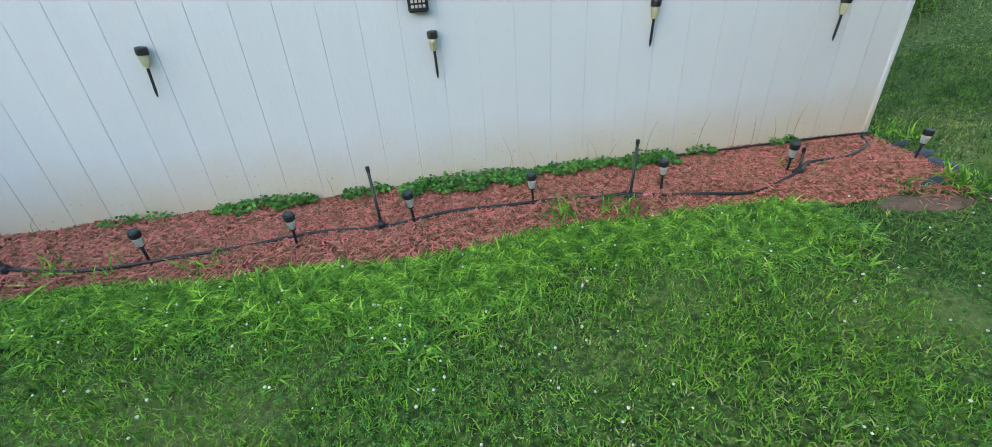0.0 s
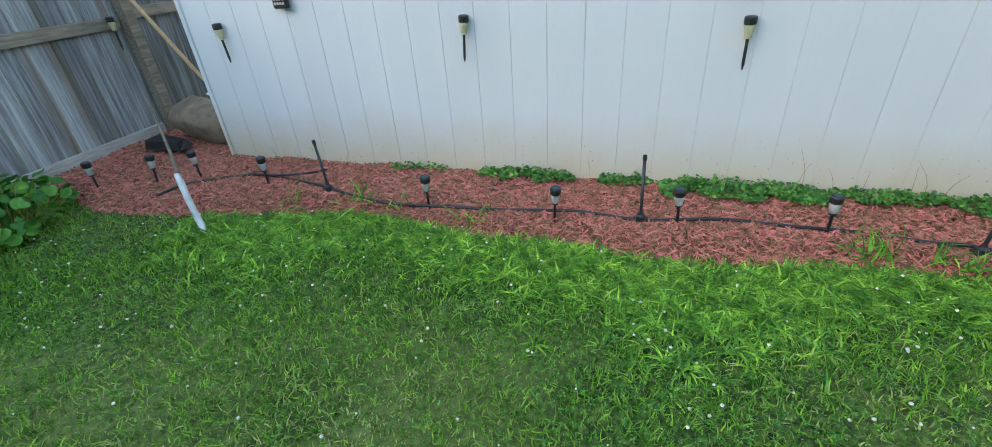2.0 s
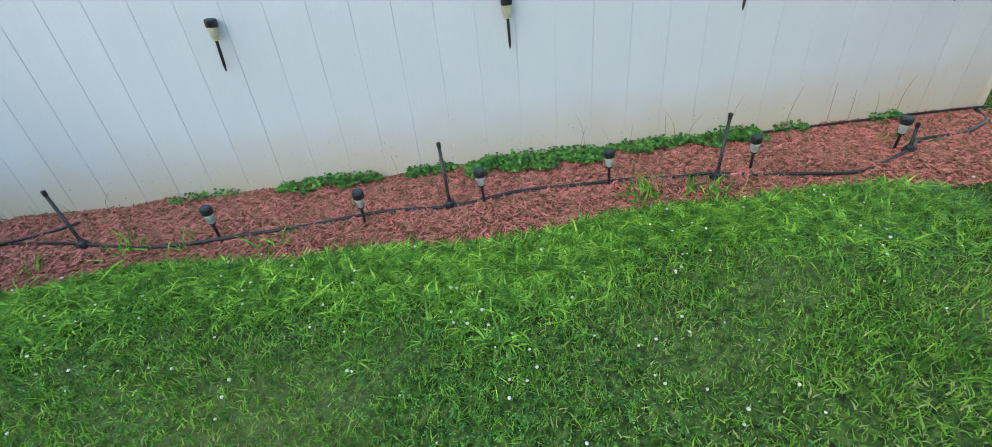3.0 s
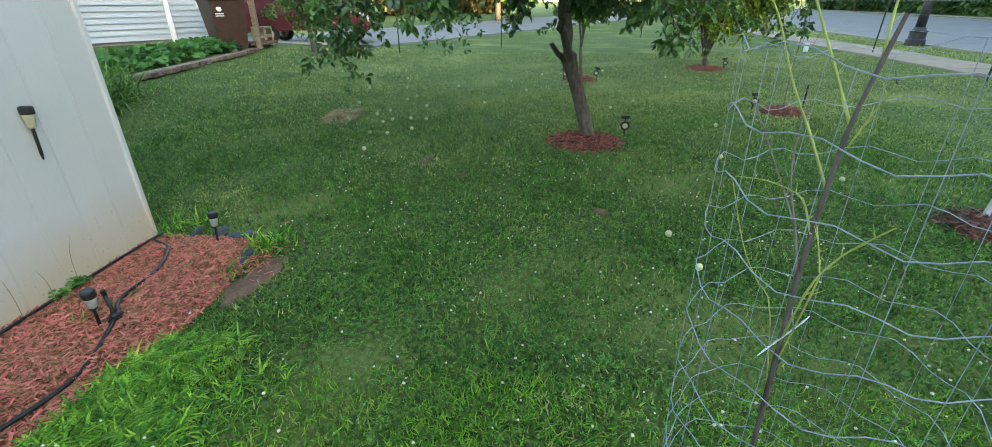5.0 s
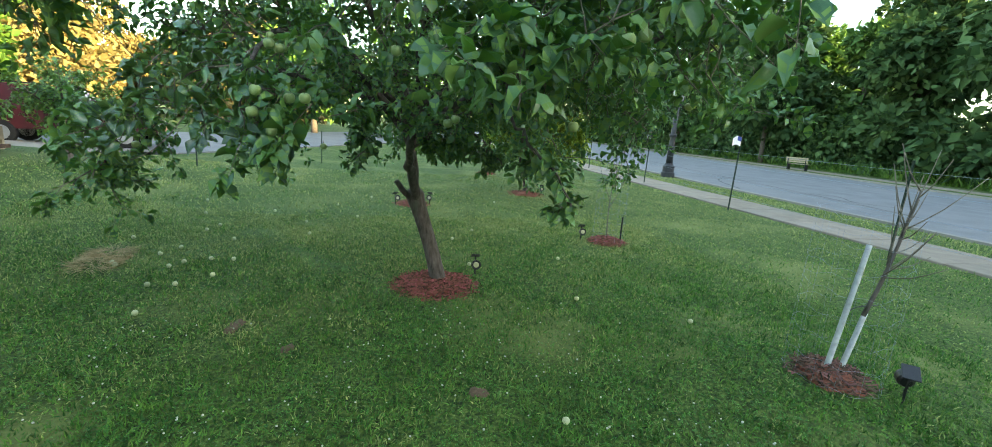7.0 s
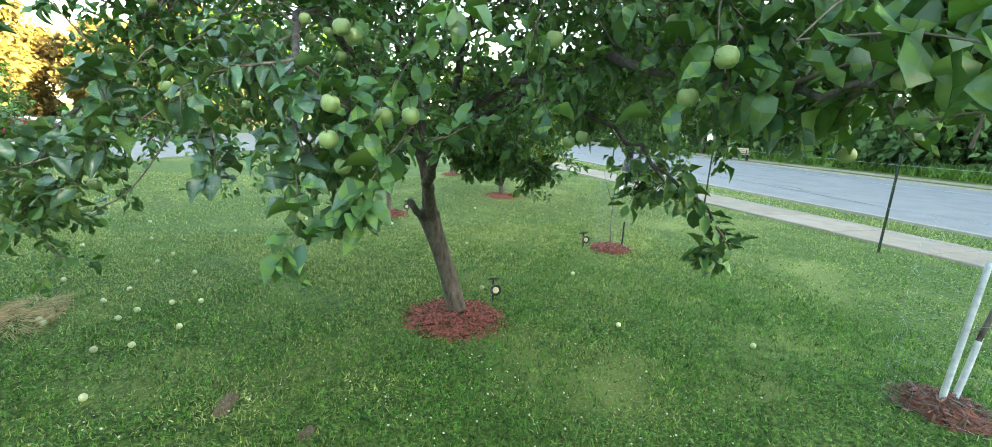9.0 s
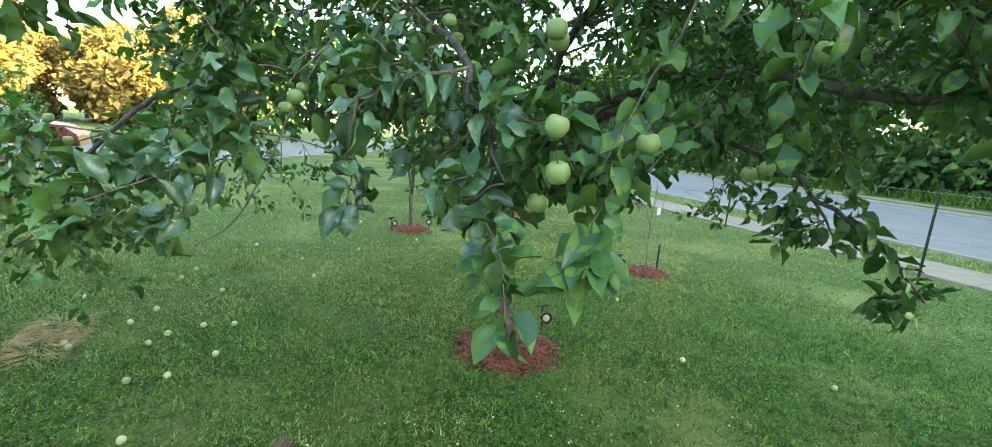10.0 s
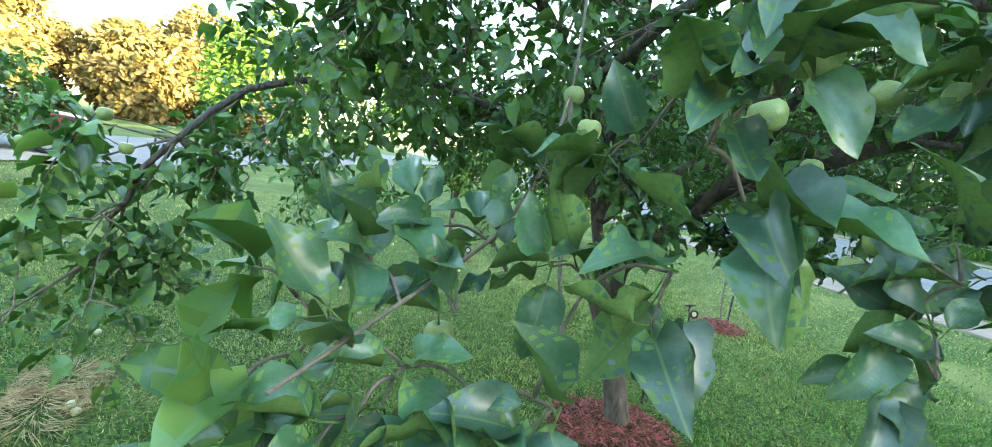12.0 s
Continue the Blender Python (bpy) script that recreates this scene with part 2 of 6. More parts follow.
M_CURB = surface("curb_concrete", two((0.24, 0.22, 0.19), 0.15), 4, 0.95, 0.3, 60)
M_IRON = surface("black_iron", two((0.02, 0.022, 0.028), 0.3), 10, 0.5, 0.2, 60, gloss=0.5)
M_POST = surface("green_post", two((0.025, 0.045, 0.03), 0.3), 30, 0.6)
M_FLAGW = surface("flag_white", two((0.75, 0.73, 0.74), 0.06), 30, 0.8)
M_FLAGR = surface("flag_red", two((0.5, 0.05, 0.07), 0.1), 30, 0.8)
M_FLAGB = surface("flag_blue", two((0.05, 0.07, 0.28), 0.1), 30, 0.8)
M_BRICK = surface("paving_brick", two((0.15, 0.1, 0.08), 0.4), 14, 0.95, 0.5, 60, vary=0.3)
M_BLOCK = surface("pale_block", two((0.42, 0.34, 0.24), 0.15), 10, 0.95, 0.4, 60)
M_STRAW = surface("dry_grass", two((0.38, 0.3, 0.16), 0.3), 20, 0.9, vary=0.3, island=True)
M_DRYSTEM = surface("dry_stem", two((0.26, 0.2, 0.12), 0.3), 20, 0.9)


def glass(name, tint, rough=0.03):
    m = bpy.data.materials.new(name)
    m.use_nodes = True
    b = m.node_tree.nodes["Principled BSDF"]
    b.inputs["Base Color"].default_value = (*tint, 1)
    b.inputs["Roughness"].default_value, b.inputs["Specular IOR Level"].default_value = rough, 0.8
    return m


M_PANE = glass("dark_window_glass", (0.02, 0.07, 0.085))


def shed_paint():
    """White painted plywood: faint vertical streaks, and rain-splashed dirt low down with a ragged top."""
    m = surface("white_shed_paint", ((0.25, (0.54, 0.57, 0.595)), (0.75, (0.6, 0.63, 0.65))), 1.2, 0.6, 0.12, 70, vary=0.02, stretch=(1, 1, 0.25))
    n, l = m.node_tree.nodes, m.node_tree.links
    b = n["Principled BSDF"]
    old = b.inputs["Base Color"].links[0].from_socket
    g = n.new("ShaderNodeNewGeometry")
    sp = n.new("ShaderNodeSeparateXYZ")
    l.new(g.outputs["Position"], sp.inputs[0])
    nz = n.new("ShaderNodeTexNoise")
    nz.inputs["Scale"].default_value, nz.inputs["Detail"].default_value = 5, 6
    l.new(g.outputs["Position"], nz.inputs["Vector"])
    ad = n.new("ShaderNodeMath")
    ad.operation = "MULTIPLY_ADD"
    ad.inputs[1].default_value = -0.22
    l.new(nz.outputs[0], ad.inputs[0])
    l.new(sp.outputs[2], ad.inputs[2])
    mr = n.new("ShaderNodeMapRange")
    mr.inputs[1].default_value, mr.inputs[2].default_value, mr.inputs[3].default_value, mr.inputs[4].default_value = -0.05, 0.34, 0.9, 0.0
    l.new(ad.outputs[0], mr.inputs[0])
    mx = n.new("ShaderNodeMix")
    mx.data_type = "RGBA"
    l.new(mr.outputs[0], mx.inputs[0])
    l.new(old, mx.inputs[6])
    mx.inputs[7].default_value = (0.52, 0.44, 0.31, 1)
    sc = n.new("ShaderNodeTexNoise")
    sc.inputs["Scale"].default_value, sc.inputs["Detail"].default_value = 55, 3
    l.new(g.outputs["Position"], sc.inputs["Vector"])
    sr = n.new("ShaderNodeMapRange")
    sr.inputs[1].default_value, sr.inputs[2].default_value = 0.66, 0.74
    l.new(sc.outputs[0], sr.inputs[0])
    sm = n.new("ShaderNodeMath")
    sm.operation = "MULTIPLY"
    l.new(sr.outputs[0], sm.inputs[0])
    l.new(mr.outputs[0], sm.inputs[1])
    mz = n.new("ShaderNodeMix")
    mz.data_type = "RGBA"
    l.new(sm.outputs[0], mz.inputs[0])
    l.new(mx.outputs[2], mz.inputs[6])
    mz.inputs[7].default_value = (0.16, 0.1, 0.06, 1)
    l.new(mz.outputs[2], b.inputs["Base Color"])
    return m


M_SHED = shed_paint()
M_GROOVE = surface("groove_backing", two((0.56, 0.57, 0.58), 0.25), 9, 0.9, stretch=(1, 1, 0.3))


# ---- mesh helpers ----
class Geo:
    """Collects vertices and faces of one mesh."""

    def __init__(self):
        self.v, self.f = [], []

    def add(self, verts, faces, m=None):
        k = len(self.v)
        self.v += [tuple(m @ Vector(p)) if m else tuple(p) for p in verts]
        self.f += [tuple(i + k for i in q) for q in faces]
        return self

    def box(self, c, s, m=None, ch=0.0):
        """A box with chamfered edges, of centre c and size s."""
        x, y, z = (a / 2 for a in s)
        if ch <= 0:
            vs = [(c[0] + a * x, c[1] + b * y, c[2] + d * z) for a in (-1, 1) for b in (-1, 1) for d in (-1, 1)]
            return self.add(vs, [(0, 1, 3, 2), (4, 6, 7, 5), (0, 4, 5, 1), (2, 3, 7, 6), (0, 2, 6, 4), (1, 5, 7, 3)], m)
        bm = bmesh.new()
        bmesh.ops.create_cube(bm, size=1)
        bmesh.ops.scale(bm, vec=s, verts=bm.verts)
        bmesh.ops.bevel(bm, geom=bm.edges[:], offset=min(ch, min(s) * 0.45), segments=1, affect="EDGES")
        bmesh.ops.translate(bm, vec=c, verts=bm.verts)
        bm.verts.index_update()
        self.add([v.co.copy() for v in bm.verts], [[v.index for v in f.verts] for f in bm.faces], m)
        bm.free()
        return self

    def tube(self, pts, radii, n=8, cap=True):
        pts = [Vector(p) for p in pts]
        if not hasattr(radii, "__len__"):
            radii = [radii] * len(pts)
        k = len(self.v)
        side = None
        for i, p in enumerate(pts):
            d = (pts[min(i + 1, len(pts) - 1)] - pts[max(i - 1, 0)]).normalized()
            if side is None:
                side = d.orthogonal().normalized()
            side = (side - d * side.dot(d)).normalized()
            up = d.cross(side)
            for j in range(n):
                a = math.tau * j / n
                self.v.append(tuple(p + (side * math.cos(a) + up * math.sin(a)) * radii[i]))
        for i in range(len(pts) - 1):
            for j in range(n):
                a, b = k + i * n + j, k + i * n + (j + 1) % n
                self.f.append((a, b, b + n, a + n))
        if cap:
            self.f.append(tuple(range(k + n - 1, k - 1, -1)))
            self.f.append(tuple(range(len(self.v) - n, len(self.v))))
        return self

    def lathe(self, profile, n=16, m=None):
        """profile: (radius, height) from bottom to top."""
        vs = [(r * math.cos(math.tau * j / n), r * math.sin(math.tau * j / n), z) for r, z in profile for j in range(n)]
        fs = [(i * n + j, i * n + (j + 1) % n, (i + 1) * n + (j + 1) % n, (i + 1) * n + j) for i in range(len(profile) - 1) for j in range(n)]
        fs += [tuple(range(n - 1, -1, -1)), tuple(range((len(profile) - 1) * n, len(profile) * n))]
        return self.add(vs, fs, m)

    def mesh(self, name, mat, smooth=False):
        me = bpy.data.meshes.new(name)
        me.from_pydata(self.v, [], self.f)
        if smooth:
            me.polygons.foreach_set("use_smooth", [True] * len(me.polygons))
        me.materials.append(mat)
        me.update()
        return me


def part(name, geo, mat, parent=None, label="", smooth=False):
    ob = new(name, geo.mesh(name, mat, smooth))
    if parent:
        ob.parent = parent
    if label:
        ob["label"] = label
    return ob


def thing(name, x, y, z, label, category, group="", kind="", rz=0):
    """An Empty at the base of a thing."""
    ob = new(name)
    ob.empty_display_size = 0.05
    ob.matrix_world = pose(x, y, z, 0, 0, rz)
    return tagged(ob, label, category, group, kind)


def arrays_mesh(name, verts, faces, mat, smooth=False):
    """A mesh from numpy arrays; faces is an (n, k) array."""
    me = bpy.data.meshes.new(name)
    n, k = faces.shape
    me.vertices.add(len(verts))
    me.vertices.foreach_set("co", np.ascontiguousarray(verts, dtype=np.float32).ravel())
    me.loops.add(n * k)
    me.loops.foreach_set("vertex_index", np.ascontiguousarray(faces, dtype=np.int32).ravel())
    me.polygons.add(n)
    me.polygons.foreach_set("loop_start", np.arange(0, n * k, k, dtype=np.int32))
    if smooth:
        me.polygons.foreach_set("use_smooth", np.ones(n, dtype=bool))
    me.materials.append(mat)
    me.update(calc_edges=True)
    return me


def frames(axis, up):
    """Rotation matrices whose y runs along axis and whose z lies near up."""
    y = axis / np.linalg.norm(axis, axis=1, keepdims=True)
    x = np.cross(y, up)
    x /= np.linalg.norm(x, axis=1, keepdims=True) + 1e-9
    z = np.cross(x, y)
    return np.stack([x, y, z], axis=2)


def scatter(name, tv, tf, pos, rot, size, mat, smooth=False):
    """One mesh of many copies of a small template. size: (n,) or (n, 3)."""
    tv, tf = np.asarray(tv, float), np.asarray(tf)
    size = np.asarray(size, float)
    if size.ndim == 1:
        size = size[:, None]
    v = np.einsum("nij,nkj->nki", rot, tv[None] * size[:, None, :]) + pos[:, None, :]
    f = tf[None] + (np.arange(len(pos)) * len(tv))[:, None, None]
    return arrays_mesh(name, v.reshape(-1, 3), f.reshape(-1, tf.shape[1]), mat, smooth)


RNG = np.random.default_rng(7)


def noise2(x, y, s, seed=0.0):
    """Cheap smooth noise from sines, about -1 to 1."""
    return (np.sin(x * s * 1.3 + seed) * np.cos(y * s * 1.7 - seed * 2) + np.sin((x + y) * s * 2.3 + seed * 3) * 0.5 + np.cos((x * 0.6 - y) * s * 3.1 + seed) * 0.35) / 1.6


def step01(a):
    a = np.clip(a, 0, 1)
    return a * a * (3 - 2 * a)


def rise(x, y):
    """The ground's height: flat by the shed, rising gently towards the house."""
    r = 0.13 * (np.log1p(np.exp(np.clip((y - 2.0) * 2.8, -30, 30))) / 2.8)
    r = 0.75 * np.tanh(r / 0.75)
    return r * step01((x - 2.8) / 3.5) * (1 - step01((x - 11.5) / 6)) + 0.14 * np.exp(-((x - 2.87) ** 2 + (y + 2.42) ** 2) / 0.9)


def gz(x, y):
    return float(rise(np.float64(x), np.float64(y)))


def blade(seg, width, bend):
    """A grass blade 1 long, standing along z and bending towards y."""
    v, f = [], []
    for i in range(seg):
        t = i / seg
        w = width * (1 - t) ** 0.6
        v += [(-w, bend * t * t, t * (1 - 0.25 * bend * t)), (w, bend * t * t, t * (1 - 0.25 * bend * t))]
    v.append((0, bend, 1 - 0.25 * bend))
    for i in range(seg - 1):
        a = 2 * i
        f += [(a, a + 1, a + 3), (a, a + 3, a + 2)]
    f.append((2 * seg - 2, 2 * seg - 1, 2 * seg))
    return np.array(v), np.array(f)


def spin(n, tilt=0.3):
    """Upright frames turned at random and tilted by up to about tilt."""
    a = RNG.uniform(0, math.tau, n)
    t = RNG.normal(0, tilt, (n, 2))
    z = np.stack([t[:, 0], t[:, 1], np.ones(n)], 1)
    z /= np.linalg.norm(z, axis=1, keepdims=True)
    x = np.stack([np.cos(a), np.sin(a), np.zeros(n)], 1)
    y = np.cross(z, x)
    y /= np.linalg.norm(y, axis=1, keepdims=True)
    x = np.cross(y, z)
    return np.stack([x, y, z], 2)


# ---- ground ----
WALL_Y, BED_H = 2.675, 0.05
SHED_L, SHED_R = -3.74, 2.62


def bed_front(x):
    """The y of the mulch bed's front edge."""
    return 1.99 + 0.05 * np.sin(x * 2.1) + 0.03 * np.sin(x * 5.3 + 1) - 0.12 * step01((-x - 2.6) / 0.8)


def in_bed(x, y):
    right = x < 2.74 - 0.35 * step01((2.15 - y) / 0.3)
    return (y > bed_front(x)) & (x > -4.86) & right & ((y < WALL_Y + 0.02) | (x < SHED_L) & (y < 3.3) | (x > SHED_R) & (y < 2.62))


def ground_sheet():
    def axis(lo, hi, step, far):
        a = list(np.arange(lo, hi, step))
        d, p, q = step, a[-1], a[0]
        left = []
        while p < far:
            d *= 1.25
            p, q = p + d, q - d
            a.append(p)
            left.append(q)
        return np.array(left[::-1] + a)

    xs, ys = axis(-6, 16, 0.14, 900), axis(-12, 9, 0.14, 900)
    X, Y = np.meshgrid(xs, ys, indexing="ij")
    near = np.exp(-((X / 25) ** 2 + (Y / 25) ** 2))
    Z = rise(X, Y) + near * 0.012 * noise2(X, Y, 2.2) + near * 0.008 * noise2(X, Y, 7, 2) - 0.012
    v = np.stack([X, Y, Z], 2).reshape(-1, 3)
    nx, ny = len(xs), len(ys)
    i = (np.arange(nx - 1)[:, None] * ny + np.arange(ny - 1)[None]).ravel()
    f = np.stack([i, i + ny, i + ny + 1, i + 1], 1)
    ob = new("ground", arrays_mesh("ground", v, f, M_SOIL, True))
    return tagged(ob, "mown green lawn with dry patches", "lawn", kind="structure")


ground_sheet()


# ---- shed ----
def build_shed():
    shed = thing("shed", (SHED_L + SHED_R) / 2, WALL_Y + 1.5, 0, "long white painted shed with vertical grooved siding", "shed")
    inv = shed.matrix_world.inverted()

    def sub(name, geo, mat, label="", parent=shed):
        o = part(name, geo, mat, parent, label)
        if parent == shed:
            o.matrix_parent_inverse = inv
        return o

    depth, top, base = 3.0, 2.25, 0.035
    w = sub("front_wall", Geo().box(((SHED_L + SHED_R) / 2, WALL_Y + 0.0282, (top + base) / 2), (SHED_R - SHED_L - 0.02, 0.05, top - base)), M_GROOVE)
    for x in (SHED_L, SHED_R):
        s = 1 if x == SHED_R else -1
        sub("side_wall", Geo().box((x - s * 0.03, WALL_Y + depth / 2 + 0.04, (top + base) / 2), (0.05, depth - 0.04, top - base)), M_SHED)
    sub("back_wall", Geo().box(((SHED_L + SHED_R) / 2, WALL_Y + depth, (top + base) / 2), (SHED_R - SHED_L - 0.1, 0.05, top - base)), M_SHED)
    xm, ym = (SHED_L + SHED_R) / 2, WALL_Y + depth / 2
    r = Geo()
    hw, hd = (SHED_R - SHED_L) / 2 + 0.15, depth / 2 + 0.2
    for sgn in (-1, 1):
        r.add([(xm - hw, ym, top + 0.75), (xm + hw, ym, top + 0.75), (xm + hw, ym + sgn * hd, top - 0.03), (xm - hw, ym + sgn * hd, top - 0.03),
               (xm - hw, ym, top + 0.69), (xm + hw, ym, top + 0.69), (xm + hw, ym + sgn * hd, top - 0.09), (xm - hw, ym + sgn * hd, top - 0.09)],
              [(0, 1, 2, 3), (4, 7, 6, 5), (2, 6, 7, 3), (0, 3, 7, 4), (1, 5, 6, 2)])
    sub("roof", r, M_ROOF)
    for x in (SHED_L - 0.008, SHED_R + 0.008):
        sub("corner_trim", Geo().box((x, WALL_Y + 0.03, (top + base) / 2), (0.03, 0.09, top - base), ch=0.004), M_SHED)
    sub("skid", Geo().box((xm, WALL_Y + 0.07, 0.01), (SHED_R - SHED_L - 0.1, 0.09, 0.06), ch=0.006), M_RAIL, "weathered timber skid under the wall")
    return shed, w, inv


SHED, SHED_FRONT, SHED_INV = build_shed()


# ---- mulch ----
def chip():
    """A splinter of shredded wood, 1 long."""
    v = [(-0.5, -0.1, 0), (0.5, -0.05, 0), (0.44, 0.0, 0.06), (-0.42, 0.01, 0.09), (0.46, 0.07, 0), (-0.46, 0.09, 0)]
    return np.array(v), np.array([(0, 1, 2, 3), (3, 2, 4, 5)])


def bed_z(x, y):
    e = np.minimum.reduce([(y - bed_front(x)) / 0.18, (2.74 - x) / 0.25, np.ones_like(x) * 1.0])
    return BED_H * step01(e) + 0.012 * noise2(x, y, 6, 1) * step01(e) + 0.02 * step01((-x - 3.9) / 0.8)


def chips_at(name, x, y, z, smin, smax, label, parent=None, mat=M_MULCH):
    n = len(x)
    rot = spin(n, 0.38)
    ln = RNG.uniform(smin, smax, n)
    size = np.stack([ln, ln * RNG.uniform(0.5, 1.3, n), ln * RNG.uniform(0.6, 1.4, n)], 1)
    ob = new(name, scatter(name, *chip(), np.stack([x, y, z], 1), rot, size, mat))
    if parent:
        ob.parent = parent
        ob["kind"] = "stuff"
        return ob
    return tagged(ob, label, "mulch", kind="stuff")


def mulch_bed():
    xs, ys = np.linspace(-4.87, 2.76, 150), np.linspace(1.8, 3.3, 34)
    X, Y = np.meshgrid(xs, ys, indexing="ij")
    ok = in_bed(X, Y)
    Z = np.where(ok, bed_z(X, Y) - 0.012, -0.06)
    v = np.stack([X, Y, Z], 2).reshape(-1, 3)
    ny = len(ys)
    i = (np.arange(len(xs) - 1)[:, None] * ny + np.arange(ny - 1)[None]).ravel()
    f = np.stack([i, i + ny, i + ny + 1, i + 1], 1)
    keep = ok.reshape(-1)[f].any(axis=1)
    ob = new("mulch_bed", arrays_mesh("mulch_bed", v, f[keep], M_MULCH_BED, True))
    tagged(ob, "raised bed of red shredded bark mulch along the shed", "mulch bed", kind="structure")
    n = 160000
    x, y = RNG.uniform(-4.86, 2.76, n), RNG.uniform(1.8, 3.3, n)
    k = in_bed(x, y)
    x, y = x[k], y[k]
    chips_at("mulch_chips", x, y, bed_z(x, y) + RNG.uniform(-0.008, 0.01, len(x)), 0.014, 0.058, "red shredded wood mulch covering the bed")


mulch_bed()


def mulch_ring(x, y, r, n, label="low mound of red mulch round the tree's foot", mat=M_OLDMULCH):
    z = gz(x, y)
    t = thing("mulch_ring", x, y, z, label, "mulch", "mulch rings")
    g = Geo()
    vs, fs, rings, m = [(0, 0, 0.07)], [], 6, 20
    for i in range(1, rings + 1):
        for j in range(m):
            a = math.tau * j / m
            rr = 0.9 * r * i / rings * (1 + 0.13 * math.sin(2 * a + x * 3) + 0.1 * math.sin(5 * a + y) + 0.06 * math.sin(9 * a))
            vs.append((rr * math.cos(a), rr * math.sin(a), 0.07 * (1 - (i / rings) ** 2) - (0.02 if i == rings else 0)))
    fs += [(0, 1 + j, 1 + (j + 1) % m) for j in range(m)]
    fs += [(1 + i * m + j, 1 + (i + 1) * m + j, 1 + (i + 1) * m + (j + 1) % m, 1 + i * m + (j + 1) % m) for i in range(rings - 1) for j in range(m)]
    part("mound", g.add(vs, fs), M_MULCH_BED, t, smooth=True)
    a, q = RNG.uniform(0, math.tau, n), RNG.uniform(0, 1, n) ** 0.55 * r * RNG.uniform(0.85, 1.25, n)
    chips_at("chips", q * np.cos(a), q * np.sin(a), 0.07 * np.clip(1 - (q / r) ** 2, 0, 1) + RNG.uniform(-0.004, 0.012, n), 0.02, 0.075, "", t, mat)
    return t


mulch_ring(5.18, -0.27, 0.37, 4000)
mulch_ring(6.78, -3.08, 0.26, 1100)
mulch_ring(9.65, -0.62, 0.3, 700)
mulch_ring(11.35, -3.52, 0.4, 700)
mulch_ring(15.6, -3.75, 0.3, 300)
mulch_ring(2.87, -2.42, 0.22, 700, "scruffy mound of brown mulch round a young tree", M_BROWNMULCH)


# ---- apple trees ----
def leaf_template(fold=0.35, droop=0.25, wave=0.0, width=1.0, full=True):
    """An apple leaf 1 long along y: pointed oval, folded up along its rib, its tip bent down, its margin waved and toothed.
    Gives vertices, faces and, for each face, 0 for the upper skin or 1 for the paler underside."""
    prof = [0.05, 0.23, 0.315, 0.345, 0.35, 0.335, 0.295, 0.215, 0.11, 0.0] if full else [0.05, 0.31, 0.36, 0.25, 0.0]
    cols = (-1, -0.6, 0, 0.6, 1) if full else (-1, 0, 1)
    rows, k = len(prof), len(cols)
    v, f, side = [], [], []
    for layer in (0, 1):
        b = len(v)
        for i in range(rows):
            t = i / (rows - 1)
            for c in cols:
                w = prof[i] * width * (1 + (0.05 if full and i % 2 and abs(c) > 0.9 else 0))
                edge = wave * math.sin(t * 11 + (1.7 if c > 0 else 0)) * abs(c) ** 2 * (1 - 0.6 * t)
                bow = fold * (1 - 0.55 * t)
                v.append((w * c * (1 - 0.22 * abs(bow) * abs(c)), t * (1 - 0.12 * droop * t), 0.1 * droop * t - droop * t ** 2.2 + w * bow * abs(c) ** 1.5 + edge - 0.008 * layer))
        for i in range(rows - 1):
            for c in range(k - 1):
                a = b + k * i + c
                q = (a, a + 1, a + k + 1, a + k)
                f.append(q if layer == 0 else q[::-1])
                side.append(layer)
    return np.array(v), np.array(f), np.array(side)


LEAF_SHAPES = [(0.9, 0.25, 0.09, 0.95), (0.6, 0.5, 0.12, 0.9), (1.35, 0.2, 0.08, 1.02), (-0.25, 0.4, 0.14, 0.92), (1.1, 0.65, 0.1, 0.92), (0.7, -0.15, 0.14, 0.85)]


def bezier(pts, n):
    """A smooth curve through points (Catmull-Rom), n points."""
    p = [Vector(q) for q in pts]
    p = [p[0] * 2 - p[1]] + p + [p[-1] * 2 - p[-2]]
    out, segs = [], len(p) - 3
    for k in range(n):
        u = k / (n - 1) * segs
        i = min(int(u), segs - 1)
        t = u - i
        a, b, c, d = p[i:i + 4]
        out.append(0.5 * ((2 * b) + (c - a) * t + (2 * a - 5 * b + 4 * c - d) * t * t + (3 * b - a - 3 * c + d) * t ** 3))
    return out


# the line that the walker keeps free of leaves, in plan
FREE = [Vector(p) for p in ((0.5, 0.35, 1.5), (1.5, 0.88, 1.6), (2.2, 1.33, 1.58), (2.7, 1.48, 1.57), (3.15, 1.76, 1.56))]


def clear_of_walk(p, r):
    for a, b in zip(FREE, FREE[1:]):
        t = max(0, min(1, (p - a).dot(b - a) / (b - a).length_squared))
        if (p - a.lerp(b, t)).length < r:
            return False
    return True


